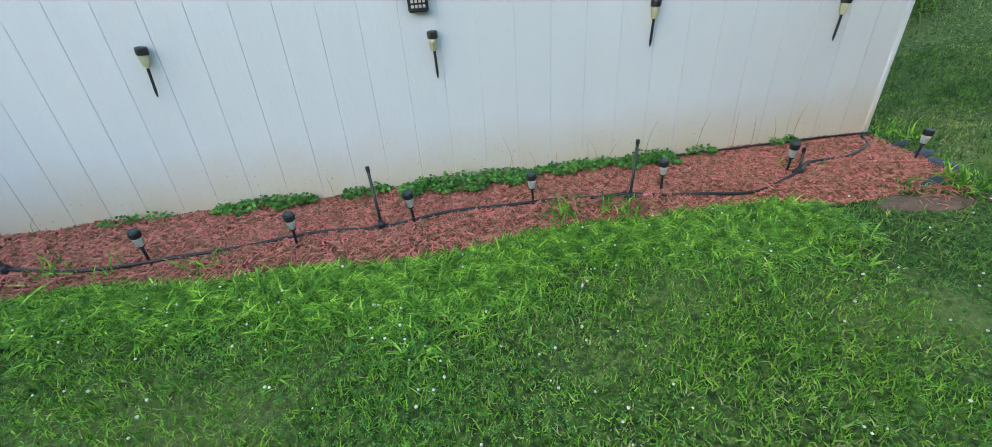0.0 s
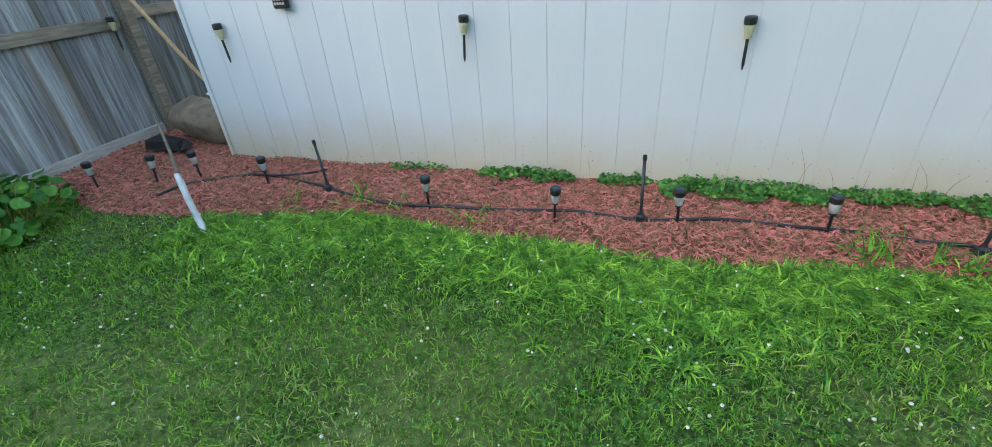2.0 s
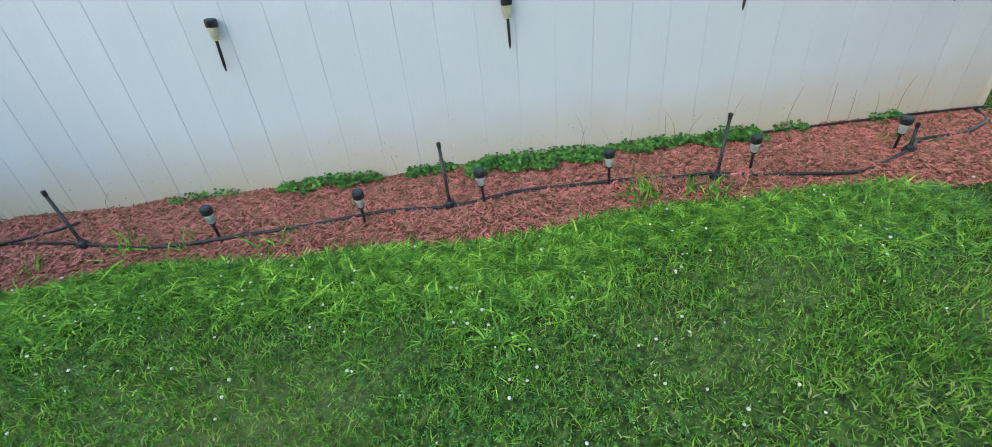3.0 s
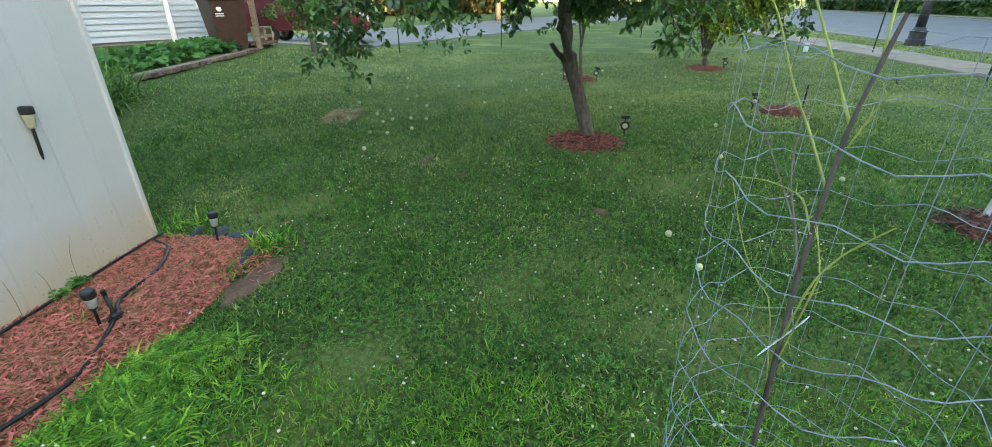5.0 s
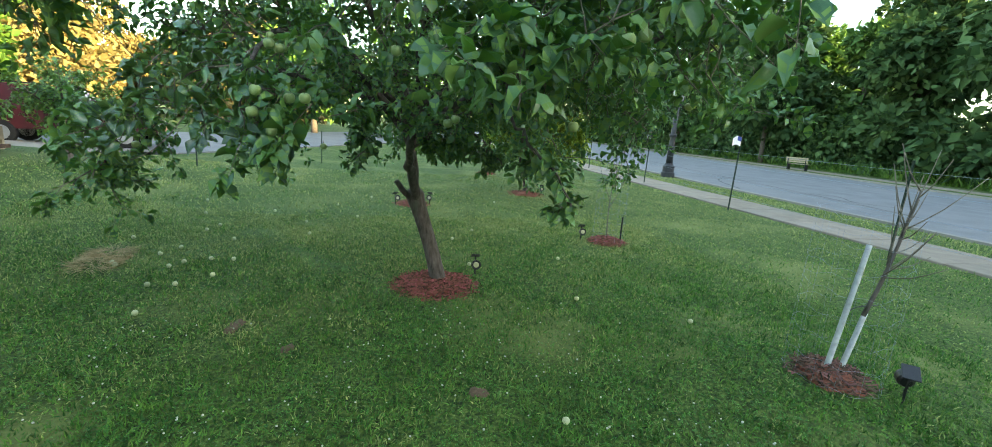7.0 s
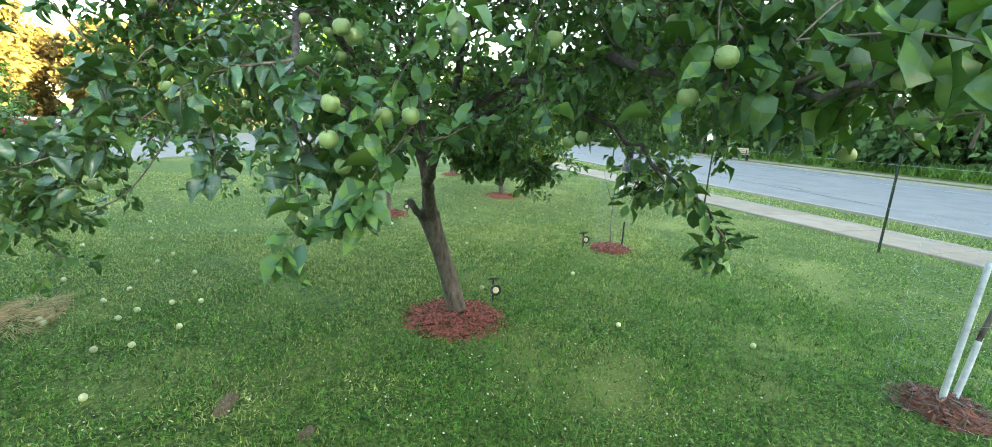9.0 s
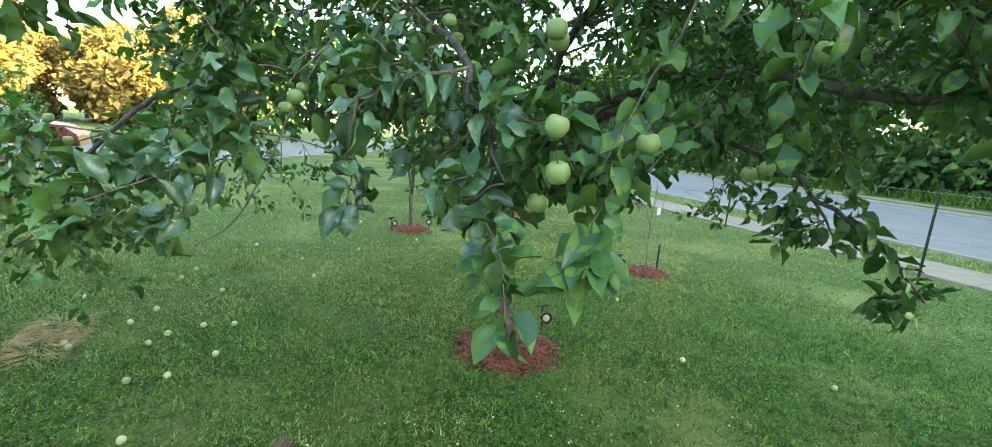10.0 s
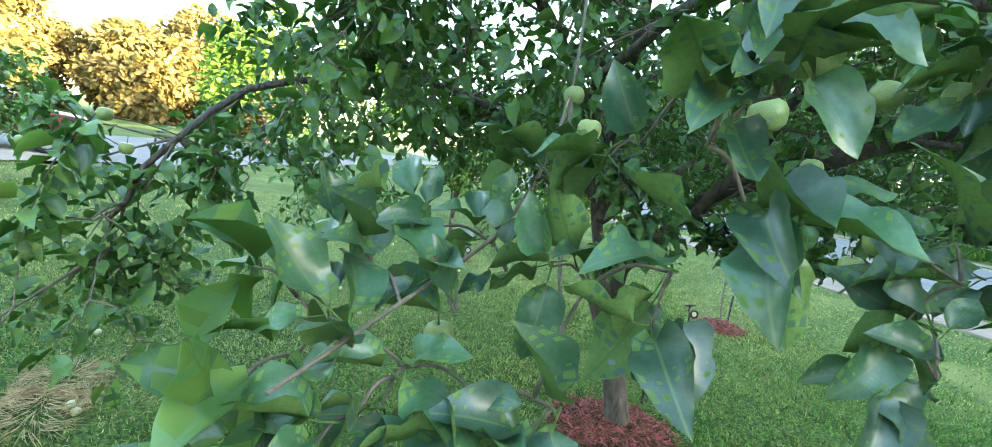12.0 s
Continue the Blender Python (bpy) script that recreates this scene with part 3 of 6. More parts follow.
class Tree:
    """Grows limbs, shoots and leaves and keeps them in lists until they are made into meshes."""

    def __init__(self, seed, centre=(0, 0, 0)):
        self.centre = Vector(centre)
        self.rand = random.Random(seed)
        self.limbs, self.twigs = [], Geo()
        self.lp, self.la, self.lu, self.ls = [], [], [], []
        self.spurs = []

    def leafy(self, pts, step=0.032, size=0.07, free=0.42, bare=0.15):
        """Leaves along a shoot, in turn on its sides, with a tuft at the tip."""
        rd = self.rand
        length = sum((b - a).length for a, b in zip(pts, pts[1:]))
        n = max(3, int(length / step))
        turn = rd.uniform(0, 6)
        for i in range(n + 3):
            u = min(1, bare + (1 - bare) * i / n)
            q = u * (len(pts) - 1)
            k = min(int(q), len(pts) - 2)
            p = pts[k].lerp(pts[k + 1], q - k)
            d = (pts[k + 1] - pts[k]).normalized()
            turn += 2.4
            side = d.orthogonal().normalized()
            out = (Matrix.Rotation(turn, 3, d) @ side)
            ax = (out * rd.uniform(0.6, 1.1) + d * rd.uniform(0.3, 1.0) + Vector((0, 0, rd.uniform(-0.5, 0.5)))).normalized()
            away = Vector((p.x - self.centre.x, p.y - self.centre.y, 0))
            away = away.normalized() * 0.35 if away.length > 0.3 else away
            s = size * rd.uniform(0.6, 1.25)
            base = p + ax * 0.018
            if clear_of_walk(base + ax * s * 0.5, free) and not (1 < base.x < 2.75 and base.z < 1.6):
                self.lp.append(base)
                self.la.append(ax)
                self.lu.append(Vector((rd.gauss(0, 0.5), rd.gauss(0, 0.5), 1)) + away)
                self.ls.append(s)

    def shoot(self, p, d, length, r, depth, size, free):
        rd = self.rand
        n = 4
        pts = [p]
        v = d.normalized()
        for i in range(n):
            v = (v + Vector((rd.gauss(0, 0.12), rd.gauss(0, 0.12), rd.gauss(-0.03, 0.1)))).normalized()
            pts.append(pts[-1] + v * length / n)
        if all(clear_of_walk(q, free * 0.8) and not (1 < q.x < 2.75 and q.z < 1.58) for q in pts):
            self.twigs.tube(pts, [r * (1 - 0.75 * i / n) for i in range(n + 1)], 4, False)
        if depth == 0:
            self.leafy(pts, size=size, free=free)
            self.spurs.append(pts[n // 2])
            return
        for i in range(1, n + 1):
            for _ in range(rd.choice((1, 2, 2))):
                w = (v * 0.7 + Vector((rd.gauss(0, 0.7), rd.gauss(0, 0.7), rd.gauss(0.02, 0.5)))).normalized()
                self.shoot(pts[i], w, length * rd.uniform(0.25, 0.5), r * 0.45, depth - 1, size, free)

    def limb(self, pts, r0, r1, shoots, size=0.065, start=0.3, n=22, length=(0.35, 0.8), free=0.42):
        rd = self.rand
        c = bezier(pts, n)
        c = [q + Vector((rd.gauss(0, 0.012), rd.gauss(0, 0.012), rd.gauss(0, 0.012))) if 0 < i < n - 1 else q for i, q in enumerate(c)]
        self.limbs.append((c, [r0 + (r1 - r0) * (i / (n - 1)) ** 0.8 for i in range(n)]))
        for _ in range(shoots):
            u = rd.uniform(start, 1)
            k = min(int(u * (n - 1)), n - 2)
            d = (c[k + 1] - c[k]).normalized()
            w = d * 0.5 + Vector((rd.gauss(0, 0.7), rd.gauss(0, 0.7), rd.gauss(-0.05, 0.5)))
            self.shoot(c[k], w, rd.uniform(*length), 0.007, 1, size, free)

    def make(self, tree, mat, singles=0, near=None, twig=M_TWIG, under=M_UNDER):
        inv = tree.matrix_world.inverted()
        for c, r in self.limbs:
            o = part("limb", Geo().tube(c, r, 9), M_BARK, tree, smooth=True)
            o.matrix_parent_inverse = inv
        o = part("twigs", self.twigs, twig, tree, smooth=True)
        o["kind"] = "stuff"
        o.matrix_parent_inverse = inv
        order = list(range(len(self.lp)))
        if singles:
            order.sort(key=lambda i: (self.lp[i] - near).length)
        first, rest = order[:singles], order[singles:]
        count = len(LEAF_SHAPES)
        for k, var in enumerate(LEAF_SHAPES):
            idx = rest[k::count]
            if not idx:
                continue
            P, A, U = (np.array([tuple(s[i]) for i in idx]) for s in (self.lp, self.la, self.lu))
            S = np.array([self.ls[i] for i in idx])
            tv, tf, side = leaf_template(*var, False)
            me = scatter("crown", tv, tf, P, frames(A, U), S, mat, True)
            me.materials.append(under)
            me.polygons.foreach_set("material_index", np.tile(side, len(idx)).astype(np.int32))
            o = new("crown", me)
            o.parent = tree
            o.matrix_parent_inverse = inv
            o["kind"] = "stuff"
        meshes = []
        for var in LEAF_SHAPES if singles else []:
            tv, tf, side = leaf_template(*var)
            g = Geo().add([tuple(v) for v in tv], [tuple(int(i) for i in q) for q in tf])
            g.tube([(0, -0.3, 0.05), (0, -0.12, 0.012), (0, 0.05, -0.006)], [0.017, 0.014, 0.01], 5, False)
            me = g.mesh("leaf", M_LEAF1, True)
            me.materials.append(M_UNDER1)
            me.polygons.foreach_set("material_index", [int(q) for q in side] + [1] * (len(me.polygons) - len(side)))
            meshes.append(me)
        for i in first:
            o = new("leaf", meshes[i % count])
            R = frames(np.array([tuple(self.la[i])]), np.array([tuple(self.lu[i])]))[0]
            m = Matrix([[*R[0], 0], [*R[1], 0], [*R[2], 0], [0, 0, 0, 1]])
            o.parent = tree
            o.matrix_parent_inverse = inv
            o.matrix_basis = Matrix.Translation(self.lp[i]) @ m @ Matrix.Scale(self.ls[i], 4)


def apple_mesh(mat):
    prof = [(0.05, 0.06), (0.32, 0.0), (0.62, 0.1), (0.9, 0.42), (1.0, 0.85), (0.97, 1.2), (0.8, 1.55), (0.5, 1.72), (0.22, 1.66), (0.04, 1.5)]
    return Geo().lathe([(r * 0.5, z * 0.5 - 0.42) for r, z in prof], 14).mesh("apple", mat, True)


APPLE, WINDFALL = apple_mesh(M_APPLE), apple_mesh(M_WINDFALL)
APPLE_STEM = Geo().tube([(0, 0, 0.33), (0.03, 0, 0.6), (0.1, 0.02, 0.9)], 0.03, 5).mesh("stem", M_STEM, True)


def hang_apple(tree, p, d):
    o = new("apple", APPLE)
    o.parent = tree
    o.matrix_parent_inverse = tree.matrix_world.inverted()
    rz = (p[0] * 977 + p[1] * 613) % 360
    o.matrix_basis = pose(*p, 14 * math.sin(rz), 12 * math.cos(rz * 3), rz) @ Matrix.Scale(d, 4)
    s = new("stem", APPLE_STEM)
    s.parent = o
    return o


def tree_a():
    tree = thing("apple_tree", 5.18, -0.28, 0.0, "spreading apple tree with dark leaves and green apples", "tree", "apple trees")
    t = Tree(3, (5.2, -0.2, 1.5))
    trunk = [(5.2, -0.3, -0.02), (5.2, -0.28, 0.12), (5.23, -0.2, 0.42), (5.27, -0.08, 0.78), (5.28, -0.04, 0.92)]
    o = part("trunk", Geo().tube(bezier(trunk, 16), [0.115, 0.1, 0.088, 0.08, 0.077, 0.074, 0.072, 0.07, 0.07, 0.07, 0.072, 0.076, 0.084, 0.09, 0.075, 0.05], 14), M_BARK, tree, smooth=True)
    o.matrix_parent_inverse = tree.matrix_world.inverted()
    o = part("branch_stub", Geo().tube([(5.25, -0.06, 0.8), (5.2, 0.06, 0.9), (5.15, 0.13, 1.0)], [0.03, 0.028, 0.024], 9), M_BARK, tree, "sawn-off branch stub", True)
    o.matrix_parent_inverse = tree.matrix_world.inverted()
    c = (5.27, -0.08, 0.8)
    L = t.limb
    L([c, (5.36, 0.02, 1.4), (4.9, 0.5, 1.9), (4.0, 0.85, 2.0), (3.2, 0.95, 1.75), (2.95, 0.93, 1.5)], 0.045, 0.002, 20, length=(0.15, 0.42))
    L([(5.35, 0.01, 1.35), (5.36, 0.2, 1.6), (5.3, 1.0, 1.85), (5.1, 1.8, 1.7), (5.0, 2.2, 1.25), (4.95, 2.25, 0.95)], 0.032, 0.005, 36, length=(0.2, 0.45))
    L([c, (5.0, 0.04, 1.12), (4.81, 0.06, 1.29), (4.44, 0.08, 1.61), (3.95, 0.06, 2.22), (3.2, -0.15, 2.4)], 0.05, 0.012, 28, start=0.55)
    L([(4.6, 0.06, 1.5), (4.2, -0.7, 1.95), (3.3, -1.15, 2.1), (2.7, -1.25, 2.1)], 0.035, 0.007, 24)
    L([(5.34, 0.0, 1.3), (5.3, -0.5, 1.65), (5.3, -1.3, 1.85), (5.15, -2.0, 1.85), (5.1, -2.3, 1.6)], 0.04, 0.007, 34)
    L([(5.36, 0.02, 1.38), (5.7, -0.1, 1.7), (6.4, -0.1, 1.9), (7.1, 0, 1.6)], 0.04, 0.007, 28)
    L([(5.36, 0.02, 1.4), (5.34, 0.05, 1.7), (5.3, 0.15, 2.5), (5.2, 0.3, 3.4)], 0.045, 0.008, 32)
    L([(5.36, 0.02, 1.4), (5.6, 0.3, 1.7), (6.1, 1.0, 2.0), (6.4, 1.7, 1.7), (6.5, 2.0, 1.3)], 0.038, 0.007, 28)
    L([(5.33, 0.02, 1.6), (4.6, 0.5, 2.5), (3.9, 0.9, 2.7), (3.3, 1.0, 2.5)], 0.032, 0.007, 20)
    L([(4.44, 0.08, 1.61), (3.7, -0.2, 1.9), (3.0, -0.1, 1.8), (2.5, 0.0, 1.68), (2.2, 0.12, 1.68)], 0.03, 0.006, 18, length=(0.15, 0.4))
    L([(5.34, 0.0, 1.3), (5.6, -0.5, 1.7), (6.2, -1.2, 1.9), (6.6, -1.7, 1.5)], 0.036, 0.007, 26)
    L([(4.2, 0.07, 1.9), (3.6, -0.2, 1.7), (3.1, -0.35, 1.45), (2.85, -0.45, 1.2)], 0.016, 0.004, 5, length=(0.08, 0.18))
    L([(5.3, 0.1, 2.3), (4.6, -0.5, 2.8), (3.8, -0.9, 2.8), (3.2, -1.0, 2.5)], 0.03, 0.006, 34)
    L([(5.3, 0.1, 2.0), (5.0, -0.9, 2.6), (4.6, -1.8, 2.5), (4.2, -2.3, 2.1)], 0.03, 0.006, 28)
    L([(4.4, 0.3, 2.4), (3.6, 0.2, 2.5), (2.9, 0.1, 2.3), (2.4, -0.1, 2.1)], 0.025, 0.006, 24)
    L([(4.2, -0.7, 1.95), (3.5, -0.9, 2.2), (2.8, -0.9, 2.3), (2.3, -0.8, 2.2)], 0.025, 0.006, 22)
    L([(5.33, 0.05, 1.6), (4.95, 0.7, 2.15), (4.65, 1.2, 2.2), (4.5, 1.6, 1.95)], 0.028, 0.006, 22, length=(0.25, 0.5))
    L([(4.9, 0.8, 2.2), (4.3, 1.5, 2.4), (3.85, 1.78, 2.25), (3.55, 1.9, 2.05)], 0.02, 0.005, 14, length=(0.15, 0.35))
    L([(4.44, 0.08, 1.61), (4.5, -0.35, 1.5), (4.4, -0.6, 1.25)], 0.01, 0.004, 9, length=(0.1, 0.25))
    L([(4.9, 0.5, 1.9), (4.65, 0.5, 1.6), (4.5, 0.42, 1.3)], 0.01, 0.004, 9, length=(0.1, 0.25))
    L([(4.7, 0.06, 1.4), (4.6, -0.1, 1.42), (4.5, -0.15, 1.3)], 0.008, 0.004, 7, length=(0.08, 0.2))
    # long leafy shoots that hang near the walk
    hang = [
        ((3.48, 1.747, 1.329), (3.466, 1.758, 1.336), (3.451, 1.768, 1.323)), ((3.516, 1.697, 1.354), (3.503, 1.714, 1.359), (3.49, 1.731, 1.345)),
        ((3.553, 1.624, 1.424), (3.56, 1.643, 1.448), (3.567, 1.663, 1.452)), ((3.479, 1.606, 1.356), (3.464, 1.619, 1.354), (3.449, 1.631, 1.332)),
        ((3.502, 1.554, 1.396), (3.511, 1.567, 1.422), (3.521, 1.579, 1.428)), ((3.557, 1.477, 1.429), (3.569, 1.492, 1.458), (3.58, 1.506, 1.467)),
        ((3.422, 1.461, 1.456), (3.429, 1.478, 1.472), (3.436, 1.495, 1.468)), ((3.609, 1.559, 1.465), (3.612, 1.583, 1.491), (3.616, 1.607, 1.497)),
        ((3.442, 1.653, 1.332), (3.435, 1.667, 1.337), (3.428, 1.682, 1.322)), ((3.554, 1.699, 1.396), (3.558, 1.72, 1.419), (3.563, 1.74, 1.423)),
        ((3.387, 1.496, 1.355), (3.383, 1.509, 1.357), (3.38, 1.522, 1.339)), ((3.367, 1.422, 1.485), (3.359, 1.435, 1.474), (3.35, 1.448, 1.442)),
        ((3.364, 1.413, 1.592), (3.357, 1.415, 1.617), (3.349, 1.418, 1.621)), ((3.337, 1.388, 1.547), (3.322, 1.389, 1.554), (3.307, 1.391, 1.542)),
        ((3.329, 1.391, 1.634), (3.319, 1.399, 1.653), (3.309, 1.407, 1.651)), ((3.462, 1.399, 1.591), (3.463, 1.416, 1.592), (3.465, 1.433, 1.573)),
        ((3.369, 1.398, 1.68), (3.351, 1.398, 1.694), (3.333, 1.398, 1.688)), ((3.441, 1.55, 1.347), (3.426, 1.562, 1.346), (3.412, 1.574, 1.325)),
        ((3.484, 1.652, 1.368), (3.497, 1.663, 1.391), (3.509, 1.674, 1.393)), ((3.591, 1.407, 1.529), (3.603, 1.426, 1.556), (3.614, 1.446, 1.562)),
        ((3.284, 1.153, 1.415), (3.292, 1.151, 1.447), (3.3, 1.149, 1.458)), ((3.32, 1.159, 1.45), (3.317, 1.163, 1.435), (3.315, 1.168, 1.4)),
        ((3.284, 1.158, 1.507), (3.292, 1.16, 1.536), (3.3, 1.162, 1.544)),
    ]
    hang += [
        ((4.96, 1.92, 1.42), (5.02, 2.01, 1.17), (4.95, 2.12, 0.98)),
        ((4.62, 2.17, 1.52), (4.58, 2.24, 1.38), (4.54, 2.28, 1.2)),
        ((3.05, 0.95, 1.45), (2.91, 0.95, 1.38), (2.82, 0.97, 1.28)), ((2.88, 0.68, 1.58), (2.86, 0.79, 1.44), (2.8, 0.82, 1.37)),
        ((3.11, 0.74, 1.45), (3.22, 0.8, 1.44), (3.3, 0.84, 1.42)), ((2.19, 0.33, 1.72), (2.05, 0.32, 1.71), (1.94, 0.29, 1.67)),
        ((3.17, 0.83, 1.54), (3.18, 0.84, 1.4), (3.19, 0.85, 1.25)), ((3.12, -0.34, 1.46), (2.98, -0.4, 1.34), (2.87, -0.45, 1.22)),
    ]
    hang += [((2.4, 0.1, 1.88), (2.2, 0.15, 1.83), (2.05, 0.18, 1.78)), ((2.3, 0.0, 1.82), (2.15, 0.02, 1.78), (2.0, 0.03, 1.74)), ((3.2, 1.62, 2.0), (3.4, 1.72, 1.95), (3.7, 1.8, 1.86))]
    # the boughs that carry them, and the spurs that join each shoot to the nearest wood
    wood = [q for c, _ in t.limbs for q in c]
    for pts in ([(4.1, 1.1, 1.98), (3.85, 1.25, 1.7), (3.6, 1.45, 1.5), (3.5, 1.6, 1.42), (3.42, 1.72, 1.37)], [(4.0, 0.9, 2.0), (3.6, 1.15, 1.85), (3.42, 1.3, 1.7)],
                [(3.85, 1.25, 1.7), (3.65, 1.35, 1.45), (3.5, 1.42, 1.32), (3.45, 1.5, 1.27)]):
        c = bezier(pts, 10)
        wood += c
        t.twigs.tube(c, [0.0036 - 0.0002 * i for i in range(10)], 7)
    for pts in sorted(hang, key=lambda h: min((w - Vector(h[0])).length for w in wood)):
        a = Vector(pts[0])
        q = min(wood, key=lambda w: (w - a).length)
        mid = a.lerp(q, 0.5) + Vector((0, 0, 0.012))
        if clear_of_walk(mid, 0.25):
            join = bezier([q, mid, a], 8)
            t.twigs.tube(join, [0.0022 - 0.0001 * i for i in range(8)], 6)
            wood += join[3:] + bezier(pts, 5)[:3]
    for pts in hang:
        p = bezier(pts, 7)
        t.twigs.tube(p, [0.0022 - 0.0002 * i for i in range(7)], 6)
        t.leafy(p, step=0.0115, size=0.074, free=0.27, bare=0.0)
    t.make(tree, M_LEAF, 300, Vector((3.2, 1.35, 1.5)))
    near = [(2.874, 0.877, 1.61), (2.843, 0.884, 1.532), (2.838, 0.703, 1.593), (2.87, 0.76, 1.59), (2.98, 0.84, 1.46), (2.97, 0.84, 1.79), (3.01, 0.81, 1.78),
            (2.76, 0.38, 1.79), (2.49, 0.21, 1.66), (3.42, 1.28, 1.64), (3.61, 1.53, 1.33), (3.08, 0.11, 1.54), (3.05, 0.08, 1.56), (3.44, 0.9, 1.88),
            (3.55, 0.95, 1.84), (3.98, 1.11, 1.61), (1.91, -0.07, 1.76), (2.01, -0.18, 1.8), (2.39, -0.19, 1.56), (2.31, 0.32, 1.71)]
    late = [(3.31, 1.39, 1.66), (3.43, 1.07, 1.7), (3.37, 1.04, 1.7), (3.36, 1.14, 1.53), (3.52, 0.88, 1.47), (3.7, 1.3, 1.62), (3.84, 1.25, 1.69), (4.67, 1.61, 1.7),
            (4.81, 1.24, 1.66), (4.62, 2.15, 1.52), (4.73, 2.13, 1.43), (4.8, 2.26, 1.46), (5.0, 2.02, 1.08), (4.91, 2.22, 0.91),
            (3.62, 0.88, 1.62), (3.75, 0.68, 1.36), (3.45, 0.92, 1.54), (3.55, 0.78, 1.79), (3.65, 0.91, 1.9), (3.7, 0.87, 1.86), (4.35, 0.59, 1.56)]
    for p in near + late:
        hang_apple(tree, p, 0.038 if p[0] > 3.25 or p[0] < 2.45 else 0.043)
    rd = random.Random(5)
    for p in rd.sample(t.spurs, 80):
        if clear_of_walk(p, 0.5):
            hang_apple(tree, p + Vector((0, 0, -0.05)), rd.uniform(0.032, 0.044))


tree_a()


def small_tree(name, x, y, h, spread, seed, mat, label, size=0.1, limbs=7, shoots=10, trunk_r=0.05, fork=0.5, droop=0.0, length=(0.4, 0.8), group=""):
    z = gz(x, y)
    tree = thing(name, x, y, z, label, "tree", group)
    t = Tree(seed, (x, y, z))
    rd = random.Random(seed)
    o = part("trunk", Geo().tube(bezier([(x, y, z - 0.05), (x + 0.02, y, z + fork * 0.5), (x, y + 0.03, z + fork)], 8), [trunk_r * (1.3 - 0.06 * i) for i in range(8)], 10), M_BARK, tree, smooth=True)
    o.matrix_parent_inverse = tree.matrix_world.inverted()
    for k in range(limbs):
        a = math.tau * k / limbs + rd.uniform(-0.3, 0.3)
        r = spread * rd.uniform(0.6, 1.05)
        top = z + h * rd.uniform(0.65, 1.0)
        L = [(x, y + 0.02, z + fork * 0.95), (x + 0.35 * r * math.cos(a), y + 0.35 * r * math.sin(a), z + fork + (top - z - fork) * 0.6),
             (x + r * math.cos(a), y + r * math.sin(a), top - droop * h)]
        t.limb(L, trunk_r * 0.6, 0.008, shoots, size=size, n=12, length=length, free=0.0)
    t.make(tree, mat, under=mat if mat is not M_LEAF else M_UNDER)
    return tree, t


# ---- backdrop trees ----
def far_tree(name, x, y, h, r, seed, mat, label, leaves=2600, size=0.32, trunk=0.3, low=0.25, category="tree", group="far trees"):
    rd = np.random.default_rng(seed)
    z = gz(x, y)
    tree = thing(name, x, y, z, label, category, group)
    g = Geo().tube(bezier([(0, 0, -0.1), (0.1, 0.05, h * 0.3), (0, 0.1, h * 0.75)], 8), [trunk * (1 - 0.1 * i) for i in range(8)], 8)
    lobes = []
    for k in range(14):
        a, u = rd.uniform(0, math.tau), rd.uniform(low, 0.92)
        rr = r * math.sin(math.pi * min(1, 0.15 + u * 0.8)) * rd.uniform(0.35, 0.75)
        c = np.array([rr * math.cos(a), rr * math.sin(a), h * u])
        lobes.append((c, r * rd.uniform(0.3, 0.5)))
        g.tube(bezier([(0, 0, h * u * 0.6), tuple(c * (0.5, 0.5, 0.85)), tuple(c)], 5), [trunk * 0.3, trunk * 0.25, trunk * 0.2, trunk * 0.15, trunk * 0.08], 5)
    part("trunk", g, M_BARK, tree, smooth=True)
    n = leaves
    which = rd.integers(0, len(lobes), n)
    d = rd.normal(0, 1, (n, 3))
    d /= np.linalg.norm(d, axis=1, keepdims=True)
    rad = rd.uniform(0.45, 1.12, n) ** 0.7
    P = np.array([lobes[w][0] for w in which]) + d * (np.array([lobes[w][1] for w in which]) * rad)[:, None] * (1, 1, 0.8)
    ax = d + rd.normal(0, 0.8, (n, 3)) + (0, 0, -0.3)
    up = rd.normal(0, 0.7, (n, 3)) + (0, 0, 1) + d * 0.6
    tv = np.array([(0, 0, 0), (0.34, 0.4, 0.1), (0, 1, -0.1), (-0.34, 0.45, 0.1)])
    tf = np.array([(0, 1, 2), (0, 2, 3)])
    o = new("crown", scatter("crown", tv, tf, P, frames(ax, up), rd.uniform(0.6, 1.3, n) * size, mat))
    o.parent = tree
    o["kind"] = "stuff"
    return tree


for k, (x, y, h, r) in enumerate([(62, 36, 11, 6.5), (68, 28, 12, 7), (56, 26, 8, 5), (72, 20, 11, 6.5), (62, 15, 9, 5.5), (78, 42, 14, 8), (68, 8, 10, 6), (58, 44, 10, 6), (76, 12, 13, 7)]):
    far_tree("broadleaf_tree", x, y, h, r, 20 + k, M_SUNGOLDLEAF, "distant broadleaf tree, the low sun's gold painted into its leaves", 9500, 0.72, low=0.06)
for k, (x, y, h, r) in enumerate([(26, 15.5, 8, 3.2), (40, 3, 9, 4), (46, -4, 10, 5)]):
    far_tree("broadleaf_tree", x, y, h, r, 40 + k, M_LIGHTLEAF, "light green broadleaf tree beyond the yard", 5200, 0.4, 0.25)
